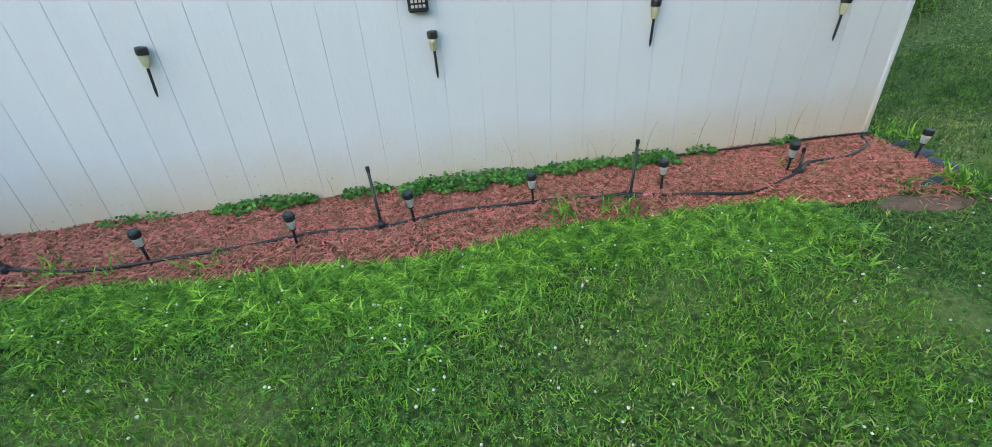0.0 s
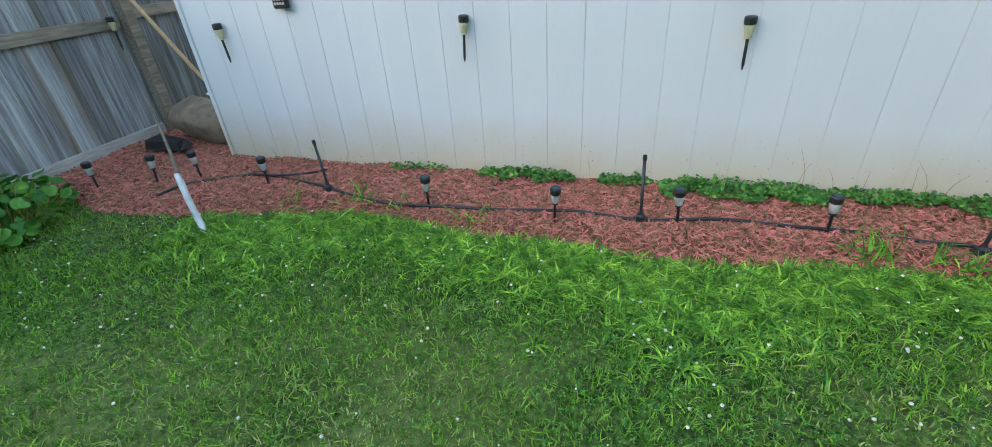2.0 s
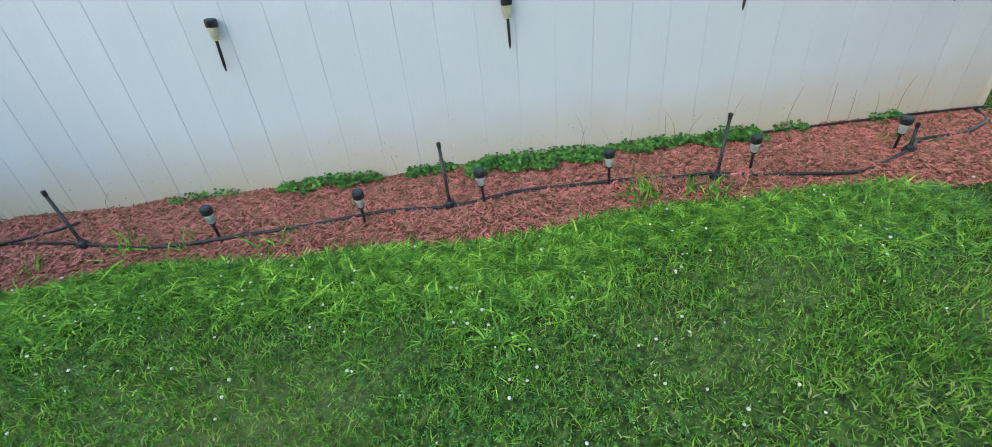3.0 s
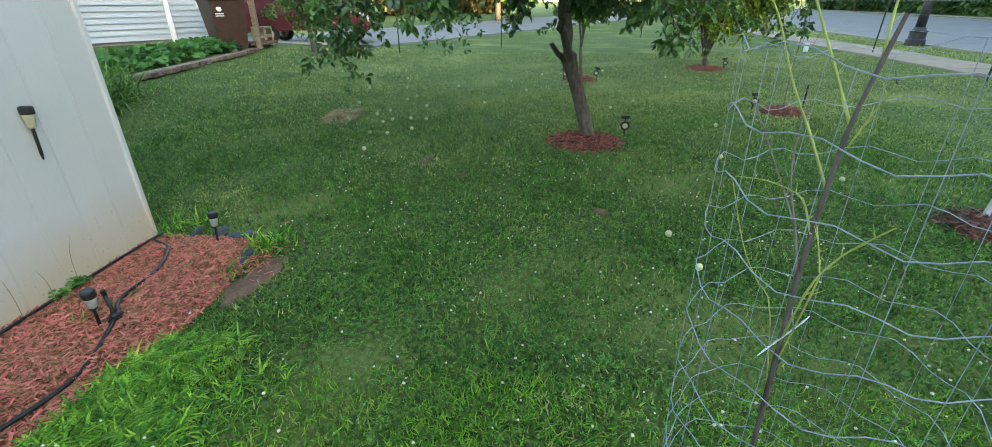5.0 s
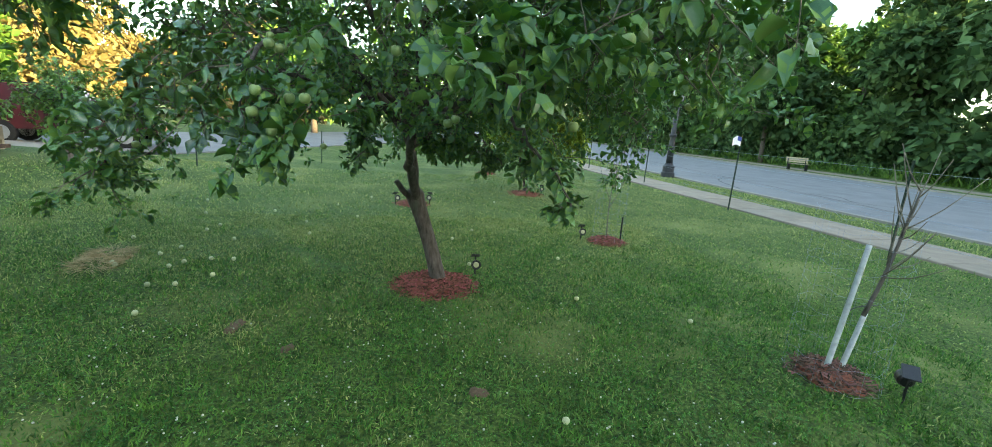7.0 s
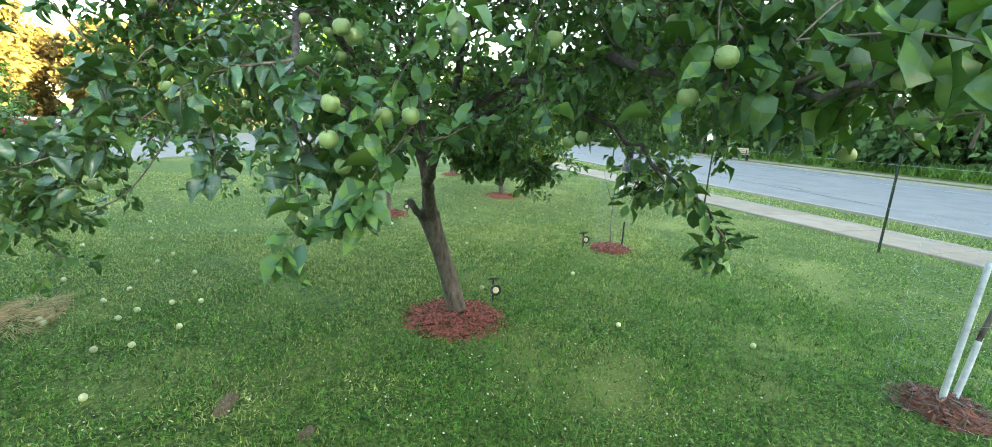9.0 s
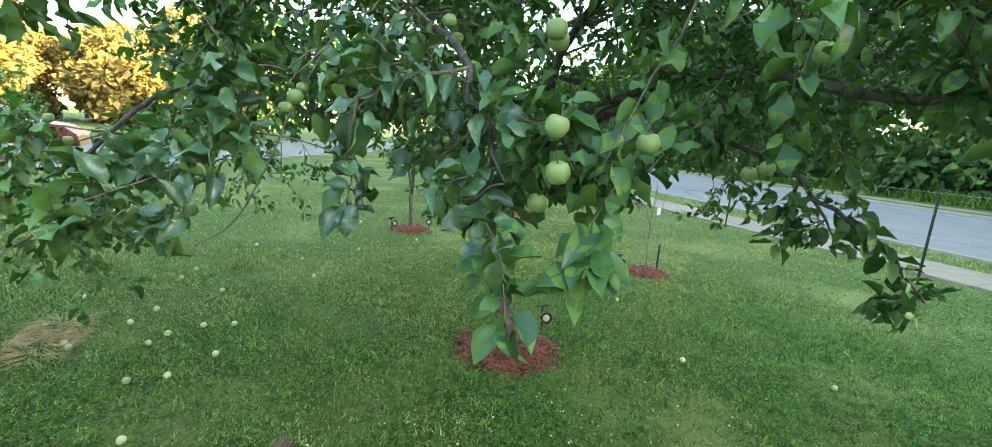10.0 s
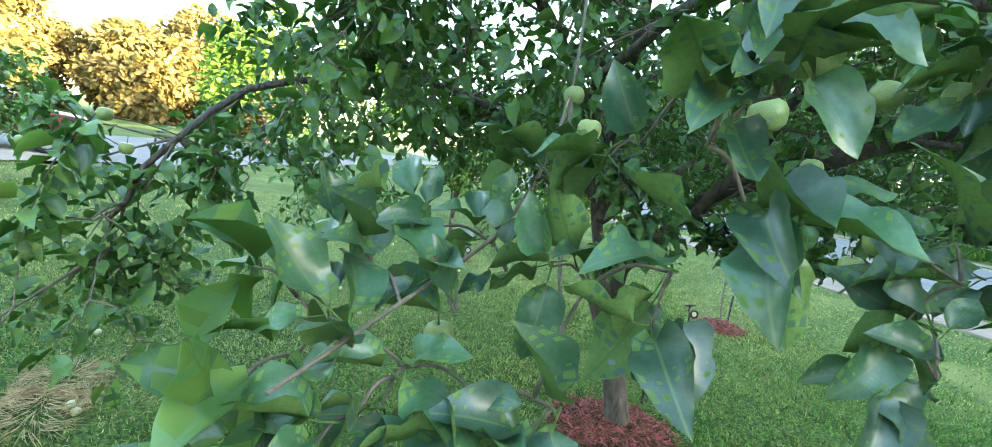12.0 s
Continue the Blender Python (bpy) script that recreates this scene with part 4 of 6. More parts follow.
for k in range(30):
    x = -6 + k * 3.0 + 1.5 * math.sin(k * 2.7)
    y = -36 - 0.1 * x + 3 * math.sin(k * 1.9) - (5 if k % 2 else 0)
    far_tree("broadleaf_tree", x, y, 12 + 5 * math.sin(k * 1.3) ** 2, 4.2 + 0.8 * math.sin(k), 60 + k, M_DARKLEAF if k % 3 else M_MIDLEAF, "dark green tree at the wood's edge across the road", 5200, 0.75, 0.22, 0.03)
# unseen trees added behind the walker to keep the low sun off the yard
for k in range(26):
    q = Vector((-0.78, -0.62, 0)).normalized() * 46 + Vector((0.62, -0.78, 0)) * (k - 13) * 5.2
    far_tree("broadleaf_tree", q.x, q.y, 15 + 2 * math.sin(k * 2.1), 5.4, 100 + k, M_DARKLEAF, "tall dark unseen tree added behind the yard to block the sun", 2200, 2.8, 0.35, 0.02)


# ---- shed front: boards between the grooves ----
def shed_boards():
    pitch = 0.2055
    n = int((SHED_R - SHED_L) / pitch)
    me = Geo().box((0, 0, 0), (pitch - 0.0034, 0.009, 2.2), ch=0.001).mesh("plank", M_SHED)
    for i in range(n + 1):
        x = SHED_L + 0.11 + i * pitch
        if x > SHED_R - 0.06:
            break
        o = new("plank", me)
        o.parent = SHED_FRONT
        o.matrix_basis = pose(x, WALL_Y + 0.0045, 1.14)


shed_boards()


# ---- small lights ----
def solar_light(lens, length, label, group):
    """A stake light with a black cap, a tapered lens and a spike; its foot at the origin."""
    t = thing("solar_light", 0, 0, 0, label, "garden light", group)
    h = length
    part("cap", Geo().lathe([(0.027, h - 0.036), (0.029, h - 0.03), (0.029, h - 0.006), (0.026, h)], 18), M_BLACK, t, smooth=False)
    part("solar_panel", Geo().box((0, 0, h + 0.001), (0.03, 0.03, 0.002)), M_TEAL, t)
    part("lens", Geo().lathe([(0.014, h - 0.092), (0.018, h - 0.085), (0.024, h - 0.05), (0.024, h - 0.037)], 16), lens, t, "clear tapered plastic lens", True)
    part("collar", Geo().lathe([(0.012, h - 0.1), (0.017, h - 0.097), (0.017, h - 0.091), (0.012, h - 0.088)], 14), M_BLACK if lens == M_LENS else lens, t)
    part("stake", Geo().lathe([(0.003, -0.06), (0.0075, -0.03), (0.0075, h - 0.1)], 10), M_BLACK, t)
    return t


def place_lights():
    bed = [(-1.87, 2.17), (-1.13, 2.16), (-0.51, 2.22), (0.17, 2.27), (0.93, 2.24), (1.74, 2.26), (-3.09, 2.27), (-3.65, 2.26), (-3.92, 2.14), (-4.29, 1.99), (2.62, 2.26)]
    rd = random.Random(4)
    first = None
    for i, (x, y) in enumerate(bed):
        z = float(bed_z(np.float64(x), np.float64(y)))
        m = pose(x, y, z, rd.uniform(-4, 4), rd.uniform(-6, 6) + (9 if i == 10 else 0), rd.uniform(0, 360))
        if first is None:
            first = solar_light(M_LENS, 0.2, "black stake solar light with a frosted lens in the mulch", "path lights")
            first.matrix_world = m
        else:
            copy_thing(first, m)
    first = None
    for x, z, lean in ((-3.443, 0.815, 3), (-1.74, 0.82, -4), (-0.28, 0.777, 1), (0.958, 0.84, -3), (2.14, 0.77, -5)):
        m = pose(x, WALL_Y - 0.034, z, 0, -lean, 10)
        if first is None:
            first = solar_light(M_OLDLENS, 0.188, "old solar light with a yellowed lens fixed to the shed wall", "wall lights")
            first.matrix_world = m
        else:
            copy_thing(first, m)
    f = copy_thing(first, pose(-4.775, 2.93, 0.85, 0, 0, 100))
    f["label"] = "old solar light with a yellowed lens fixed to the fence rail"


place_lights()


def flood_light():
    """A square solar wall lamp: housing, LED face, wall plate."""
    t = thing("flood_light", 0, 0, 0, "black square solar flood light on the white shed wall", "wall light", "flood lights")
    part("housing", Geo().box((0, -0.03, 0), (0.105, 0.035, 0.105), ch=0.008), M_BLACK, t)
    part("wall_plate", Geo().box((0, -0.007, 0), (0.06, 0.014, 0.07), ch=0.003), M_BLACK, t)
    for i in range(4):
        for j in range(3):
            part("led", Geo().box((-0.03 + i * 0.02, -0.049, -0.024 + j * 0.024), (0.014, 0.004, 0.015), ch=0.002), M_LED, t)
    part("sensor", Geo().lathe([(0.008, 0), (0.008, 0.006), (0.003, 0.01)], 10, pose(0, -0.047, 0.042, 90)), M_LENS, t)
    return t


fl = flood_light()
fl.matrix_world = pose(-0.337, WALL_Y - 0.002, 1.115)
copy_thing(fl, pose(-2.905, WALL_Y - 0.002, 1.13))
copy_thing(fl, pose(0.1, WALL_Y - 0.002, 1.18))


# ---- drip line ----
def drip_line():
    pts = [(-3.74, 1.97), (-3.62, 2.19), (-3.23, 2.38), (-2.8, 2.3), (-2.23, 2.18), (-1.63, 2.16), (-1.11, 2.23), (-0.69, 2.22), (-0.27, 2.27), (0.17, 2.28),
           (0.55, 2.24), (0.75, 2.21), (1.11, 2.15), (1.45, 2.11), (1.77, 2.21), (1.93, 2.32), (2.21, 2.34), (2.46, 2.46), (2.56, 2.62)]
    c = bezier([(x, y, float(bed_z(np.float64(x), np.float64(y))) + 0.012) for x, y in pts], 110)
    c = [Vector((p.x, p.y, max(p.z, 0.02) + 0.004 * math.sin(i * 0.7))) for i, p in enumerate(c)]
    t = thing("drip_hose", -0.7, 2.2, 0.05, "black plastic drip hose snaking over the mulch", "hose")
    o = part("hose", Geo().tube(c, 0.0095, 8), M_BLACK, t, smooth=True)
    o.matrix_parent_inverse = t.matrix_world.inverted()
    # a second run laid along the wall's foot
    w = thing("edge_hose", 1.9, 2.6, 0.05, "black hose lying along the foot of the shed wall", "hose")
    o = part("hose", Geo().tube(bezier([(1.2, 2.645, 0.065), (1.7, 2.635, 0.07), (2.2, 2.64, 0.07), (2.6, 2.63, 0.07), (2.72, 2.7, 0.03)], 24), 0.008, 7), M_BLACK, w, smooth=True)
    o.matrix_parent_inverse = w.matrix_world.inverted()
    k = thing("edge_hose", -3.1, 2.4, 0.05, "short loop of black hose by the shed corner", "hose")
    o = part("hose", Geo().tube(bezier([(-3.35, 2.37, 0.06), (-3.1, 2.36, 0.07), (-2.9, 2.42, 0.07), (-2.78, 2.5, 0.07)], 16), 0.007, 7), M_BLACK, k, smooth=True)
    o.matrix_parent_inverse = k.matrix_world.inverted()


drip_line()


def sprinkler(x, y, h, lean):
    z = float(bed_z(np.float64(x), np.float64(y)))
    t = thing("sprinkler_riser", x, y, z, "tall thin black sprinkler riser on the drip hose", "sprinkler", "sprinkler risers")
    t.matrix_world = pose(x, y, z, 0, lean, 0)
    part("tube", Geo().lathe([(0.008, 0.0), (0.0085, 0.03), (0.008, h - 0.02), (0.008, h - 0.02)], 10), M_BLACK, t, smooth=True)
    part("nozzle", Geo().lathe([(0.0095, h - 0.03), (0.011, h - 0.02), (0.011, h - 0.004), (0.006, h)], 12), M_BLACK, t)
    part("base", Geo().lathe([(0.022, -0.01), (0.027, 0.016), (0.024, 0.032), (0.013, 0.042), (0.01, 0.055)], 12), M_BLACK, t)
    part("tee", Geo().tube([(-0.035, 0, 0.012), (0.035, 0, 0.012)], 0.0115, 8), M_BLACK, t)


for x, y, h, lean in ((-2.6, 2.25, 0.34, -3), (-0.69, 2.225, 0.37, -1.5), (0.715, 2.182, 0.36, 2), (1.79, 2.22, 0.17, -4)):
    sprinkler(x, y, h, lean)


# ---- weed fabric and soil at the bed's end ----
def flat_patch(name, x, y, rx, ry, z, mat, label, category, seed, lift=0.0):
    rd = random.Random(seed)
    n, rings = 22, 4
    vs, fs = [(0, 0, lift)], []
    rad = [1 + 0.3 * math.sin(2 * math.tau * j / n + seed) + rd.uniform(-0.22, 0.22) for j in range(n)]
    for i in range(1, rings + 1):
        for j in range(n):
            a, q = math.tau * j / n, i / rings * rad[j]
            vs.append((q * rx * math.cos(a), q * ry * math.sin(a), lift * (1 - i / rings) + rd.uniform(-1, 1) * lift * 0.5 - (0.015 if i == rings else 0)))
    fs += [(0, 1 + j, 1 + (j + 1) % n) for j in range(n)]
    fs += [(1 + i * n + j, 1 + (i + 1) * n + j, 1 + (i + 1) * n + (j + 1) % n, 1 + i * n + (j + 1) % n) for i in range(rings - 1) for j in range(n)]
    o = new(name, Geo().add(vs, fs).mesh(name, mat, True))
    o.matrix_world = pose(x, y, z)
    return tagged(o, label, category, kind="structure" if name == "bare_soil" else "")


flat_patch("bare_soil", 2.28, 1.83, 0.27, 0.1, 0.0, M_DIRT, "bare brown soil at the end of the bed", "soil", 3, 0.014)
for x, y, rx, ry, sd in ((0.1, 0.6, 0.08, 0.05, 5), (-0.9, 0.75, 0.1, 0.06, 6), (4.44, 1.32, 0.1, 0.06, 9), (4.03, 0.92, 0.06, 0.04, 10), (3.3, -0.2, 0.06, 0.05, 12)):
    flat_patch("bare_soil", x, y, rx, ry, 0.004, M_DIRT, "small bare spot in the lawn", "soil", sd, 0.008)
for x, y, rx, ry, sd in ((2.77, 2.5, 0.05, 0.03, 1), (2.78, 2.34, 0.045, 0.05, 2), (2.74, 2.17, 0.05, 0.075, 4), (2.74, 1.97, 0.04, 0.05, 7), (2.58, 2.12, 0.025, 0.03, 8), (2.5, 2.0, 0.06, 0.03, 11), (2.42, 1.98, 0.04, 0.02, 13)):
    flat_patch("weed_fabric", x, y, rx, ry, 0.03, M_FABRIC, "torn scrap of blue-black weed fabric by the mulch", "weed fabric", sd, 0.01)
x, y = RNG.normal(2.45, 0.16, 260), RNG.normal(1.93, 0.09, 260)
chips_at("mulch_chips", x, y, np.full(260, 0.012) + RNG.uniform(0, 0.008, 260), 0.014, 0.055, "stray red mulch chips strewn over the bare soil")


# ---- fence ----
def fence():
    f = thing("fence", -4.87, 2.0, 0, "weathered grey wooden board fence", "fence")
    inv = f.matrix_world.inverted()
    rd = random.Random(2)
    w = 0.178
    boards = [Geo().box((0, 0, 0.92), (0.019, w - 0.005 - 0.002 * k, 1.8), ch=0.004).mesh("board", M_WOOD) for k in range(3)]
    y = -2.4
    while y < 5.2:
        o = new("board", boards[rd.randrange(3)])
        o.parent = f
        o.matrix_parent_inverse = inv
        o.matrix_basis = pose(-4.872 + rd.uniform(-0.003, 0.003), y, rd.uniform(0.0, 0.02), 0, 0, rd.uniform(-0.5, 0.5))
        y += w
    for a, b, z in ((-2.4, 3.03, 0.985), (3.17, 5.2, 1.04), (-2.4, 3.03, 1.7), (3.17, 5.2, 1.7)):
        o = part("rail", Geo().box((-4.842, (a + b) / 2, z), (0.038, b - a, 0.088), ch=0.004), M_RAIL, f)
        o.matrix_parent_inverse = inv
    for yy in (0.6, 3.1):
        o = part("post", Geo().box((-4.81, yy, 0.95), (0.09, 0.09, 1.9), ch=0.005), M_RAIL, f, "brown square fence post")
        o.matrix_parent_inverse = inv
    o = part("kickboard", Geo().box((-4.835, 0.33, 0.075), (0.035, 5.4, 0.16), ch=0.004), M_KICK, f, "pale grey board along the fence foot")
    o.matrix_parent_inverse = inv


fence()


def stone():
    bm = bmesh.new()
    bmesh.ops.create_icosphere(bm, subdivisions=3, radius=1)
    for v in bm.verts:
        p = v.co
        q = max(abs(p.x), abs(p.y) * 0.95, abs(p.z)) ** 0.55
        d = 1 + 0.14 * noise.noise(p * 1.7) + 0.05 * noise.noise(p * 5)
        v.co = Vector((p.x / q * 0.34 * d, p.y / q * 0.16 * d, p.z / q * 0.17 * d))
    me = bpy.data.meshes.new("stone")
    bm.to_mesh(me)
    bm.free()
    me.materials.append(M_STONE)
    me.polygons.foreach_set("use_smooth", [True] * len(me.polygons))
    o = new("stone_slab", me)
    o.matrix_world = pose(-4.22, 2.98, 0.2, 28, 6, -8)
    tagged(o, "rough tan stone slab leaning in the gap by the shed", "stone")


stone()


def corner_bits():
    p = thing("wooden_pole", -3.86, 3.2, 0.02, "pale wooden tool handle leaning in the gap", "pole")
    o = part("handle", Geo().tube(bezier([(-3.86, 3.2, 0.02), (-4.0, 2.95, 0.46), (-4.4, 2.94, 1.03), (-4.79, 2.93, 1.6)], 10), 0.015, 10), M_POLE, p, smooth=True)
    o.matrix_parent_inverse = p.matrix_world.inverted()
    o = part("rag", Geo().add([(-3.96, 2.9, 0.5), (-3.89, 2.88, 0.47), (-3.92, 2.86, 0.42), (-3.99, 2.88, 0.44), (-4.03, 2.87, 0.47), (-3.94, 2.85, 0.45)],
                              [(0, 1, 5), (1, 2, 5), (2, 3, 5), (3, 4, 5), (4, 0, 5)]), M_TAG, p, "scrap of white paper")
    o.matrix_parent_inverse = p.matrix_world.inverted()
    b = thing("plastic_tray", -4.32, 2.62, 0.11, "low black plastic wedge lying on the mulch", "tray")
    part("body", Geo().add([(-0.16, -0.08, 0), (0.18, -0.06, 0), (0.16, 0.08, 0), (-0.15, 0.08, 0), (-0.15, -0.06, 0.07), (0.14, -0.04, 0.05), (-0.13, 0.07, 0.08), (0.1, 0.07, 0.05)],
                           [(0, 1, 5, 4), (1, 2, 7, 5), (2, 3, 6, 7), (3, 0, 4, 6), (4, 5, 7, 6), (0, 3, 2, 1)]), M_BLACK, b)
    s = thing("young_sapling", -3.1, 1.72, 0, "bare leaning sapling with its foot in white wrap", "sapling")
    inv = s.matrix_world.inverted()
    o = part("wrap", Geo().tube(bezier([(-3.1, 1.72, -0.02), (-3.2, 1.78, 0.14), (-3.3, 1.85, 0.3)], 8), [0.017, 0.018, 0.019, 0.018, 0.019, 0.018, 0.02, 0.016], 9), M_WRAP, s, "white spiral trunk wrap", True)
    o.matrix_parent_inverse = inv
    o = part("stem", Geo().tube(bezier([(-3.28, 1.84, 0.27), (-3.37, 1.92, 0.46), (-3.48, 2.0, 0.7)], 8), [0.011, 0.011, 0.01, 0.009, 0.008, 0.007, 0.006, 0.004], 7), M_TWIG, s, smooth=True)
    o.matrix_parent_inverse = inv


corner_bits()


# ---- leafy plants ----
def round_leaf(n=9, cup=0.2):
    v = [(0, 0.5, 0)] + [(0.5 * math.sin(math.tau * i / n), 0.5 - 0.5 * math.cos(math.tau * i / n), cup * 0.4 + 0.06 * math.sin(3 * math.tau * i / n)) for i in range(n)]
    return np.array(v), np.array([(0, 1 + i, 1 + (i + 1) % n) for i in range(n)])


def leaf_patch(name, x, y, z, size, mat, label, category, up_sigma=0.4, kind="stuff"):
    n = len(x)
    ax = RNG.normal(0, 1, (n, 3)) * (1, 1, 0.25)
    up = RNG.normal(0, up_sigma, (n, 3)) + (0, -0.25, 1)
    o = new(name, scatter(name, *round_leaf(), np.stack([x, y, z], 1), frames(ax, up), RNG.uniform(0.6, 1.3, n) * size, mat, True))
    return tagged(o, label, category, kind=kind)


def wall_weeds():
    xs, ys, zs = [], [], []
    for x0, x1, n, deep, high in ((-1.7, -1.1, 380, 0.12, 0.05), (-0.95, -0.65, 170, 0.1, 0.05), (-0.6, 0.25, 1000, 0.2, 0.06), (0.25, 0.85, 420, 0.12, 0.05), (0.85, 1.2, 420, 0.18, 0.06), (1.3, 1.5, 60, 0.1, 0.05), (1.9, 2.1, 50, 0.08, 0.05), (-2.35, -1.95, 60, 0.08, 0.04)):
        n = int(n * 1.7)
        x = RNG.uniform(x0, x1, n)
        env = np.sqrt(np.clip(1 - ((x - (x0 + x1) / 2) / ((x1 - x0) / 2)) ** 2, 0, 1))
        q = RNG.uniform(0, 1, n)
        xs.append(x)
        ys.append(2.66 - q * deep * (0.45 + 0.4 * env + 0.45 * noise2(x, x * 0, 14, 2)))
        zs.append(BED_H + 0.01 + RNG.uniform(0.2, 1, n) * high * env * (1 - 0.6 * q) + 0.01)
    leaf_patch("ground_ivy", np.concatenate(xs), np.concatenate(ys), np.concatenate(zs), 0.0185, M_CLOVER, "creeping green weed along the foot of the shed wall", "weed")


wall_weeds()


def stems(name, spots, h, mat, label, category, group=""):
    """Thin dry stems, each with a small seed head."""
    t = thing(name, *spots[0], 0.05, label, category, group)
    inv = t.matrix_world.inverted()
    rd = random.Random(len(spots))
    for x, y in spots:
        hh = h * rd.uniform(0.6, 1.2)
        dx, dy = rd.uniform(-0.1, 0.1), rd.uniform(-0.02, 0.01)
        o = part("stem", Geo().tube(bezier([(x, y, 0.04), (x + dx * 0.3, y + dy, 0.04 + hh * 0.6), (x + dx, y + dy, 0.04 + hh)], 6), [0.0016, 0.0015, 0.0014, 0.0012, 0.001, 0.0006], 4), mat, t)
        o.matrix_parent_inverse = inv


stems("dry_grass_stems", [(0.1, 2.64), (0.13, 2.63), (0.28, 2.64), (0.4, 2.64), (0.62, 2.64), (0.68, 2.63), (0.75, 2.64), (1.0, 2.64), (1.35, 2.64), (1.62, 2.64), (1.75, 2.64), (1.9, 2.63), (2.05, 2.64)],
      0.26, M_DRYSTEM, "thin dry grass stems against the shed wall", "grass")
stems("dry_grass_stems", [(-3.3, 2.64), (-3.22, 2.63), (-3.1, 2.64), (-2.9, 2.64), (-2.7, 2.63), (-0.75, 2.64), (-1.0, 2.64)], 0.16, M_CRAB, "thin green grass stems against the shed wall", "grass")


def lobed_patch(name, cx, cy, rx, ry, h, n, size, label, z0=0.0, mat=M_CLOVER):
    """A mound of large rounded leaves on stalks."""
    t = thing(name, cx, cy, z0, label, "plant", "leafy plants")
    a, q = RNG.uniform(0, math.tau, n), np.sqrt(RNG.uniform(0, 1, n))
    x, y = q * rx * np.cos(a), q * ry * np.sin(a)
    z = h * (1 - 0.75 * q ** 2) * RNG.uniform(0.35, 1, n) + 0.03
    ax = np.stack([x, y, RNG.normal(-0.1, 0.2, n)], 1) + RNG.normal(0, 0.3, (n, 3))
    up = RNG.normal(0, 0.35, (n, 3)) + (0, 0, 1)
    o = new("leaves", scatter("leaves", *round_leaf(11, 0.3), np.stack([x, y, z], 1), frames(ax, up), RNG.uniform(0.6, 1.2, n) * size, mat, True))
    o.parent = t
    o["kind"] = "stuff"
    g = Geo()
    for i in range(0, n, 3):
        g.tube([(x[i] * 0.6, y[i] * 0.6, -0.01), (x[i] * 0.9, y[i] * 0.9, z[i] * 0.7), (x[i], y[i], z[i])], [0.004, 0.003, 0.002], 4, False)
    o = part("stalks", g, M_SHOOT, t)
    o["kind"] = "stuff"
    return t


lobed_patch("squash_plant", -4.5, 1.45, 0.42, 0.45, 0.34, 380, 0.075, "bushy squash plant with broad green leaves by the fence")
lobed_patch("squash_plant", -4.45, 0.75, 0.4, 0.4, 0.3, 300, 0.075, "bushy squash plant with broad green leaves by the fence")
for x, y, r, n in ((6.4, 6.35, 0.75, 170), (7.5, 6.6, 0.8, 190), (8.6, 6.8, 0.8, 190), (9.7, 6.85, 0.7, 150), (5.4, 6.4, 0.7, 150)):
    lobed_patch("pumpkin_plant", x, y, r, 0.5, 0.2, n * 3, 0.115, "sprawling pumpkin vine with broad leaves in the house bed", gz(x, y), M_VINE)


def tuft(name, x, y, z, n, length, width, mat, label, spread=0.04, bend=0.7, tilt=0.5, group="grass tufts"):
    """A clump of arching blades from one root."""
    pos = np.stack([x + RNG.normal(0, spread, n), y + RNG.normal(0, spread, n), np.full(n, z)], 1)
    s = RNG.uniform(0.5, 1.1, n) * length
    o = new(name, scatter(name, *blade(4, width / length, bend), pos, spin(n, tilt), s, mat))
    return tagged(o, label, "grass", group, "stuff")


for x, y, n, ln in ((-2.3, 2.17, 22, 0.13), (-1.55, 2.06, 18, 0.12), (0.3, 2.12, 40, 0.13), (0.55, 2.14, 26, 0.12), (-2.75, 2.1, 14, 0.1), (1.85, 2.38, 12, 0.1), (2.52, 1.9, 60, 0.11), (2.6, 1.83, 45, 0.1), (2.68, 2.06, 16, 0.08), (2.25, 1.93, 16, 0.09), (2.72, 2.62, 40, 0.12), (2.85, 2.5, 40, 0.12), (-2.05, 2.12, 10, 0.12), (0.65, 2.02, 18, 0.1)):
    tuft("grass_tuft", x, y, BED_H, n, ln, 0.006, M_CRAB, "light green crabgrass tuft growing through the mulch", 0.05, 0.7, 0.7)
for x, y, n in ((5.0, 5.1, 160), (5.45, 5.25, 150), (5.75, 5.45, 120), (4.6, 5.15, 140)):
    tuft("daylily", x, y, gz(x, y), n, 0.46, 0.012, M_DAYLILY, "arching clump of strap-leaved daylilies by the house bed", 0.12, 0.9, 0.35, "daylilies")


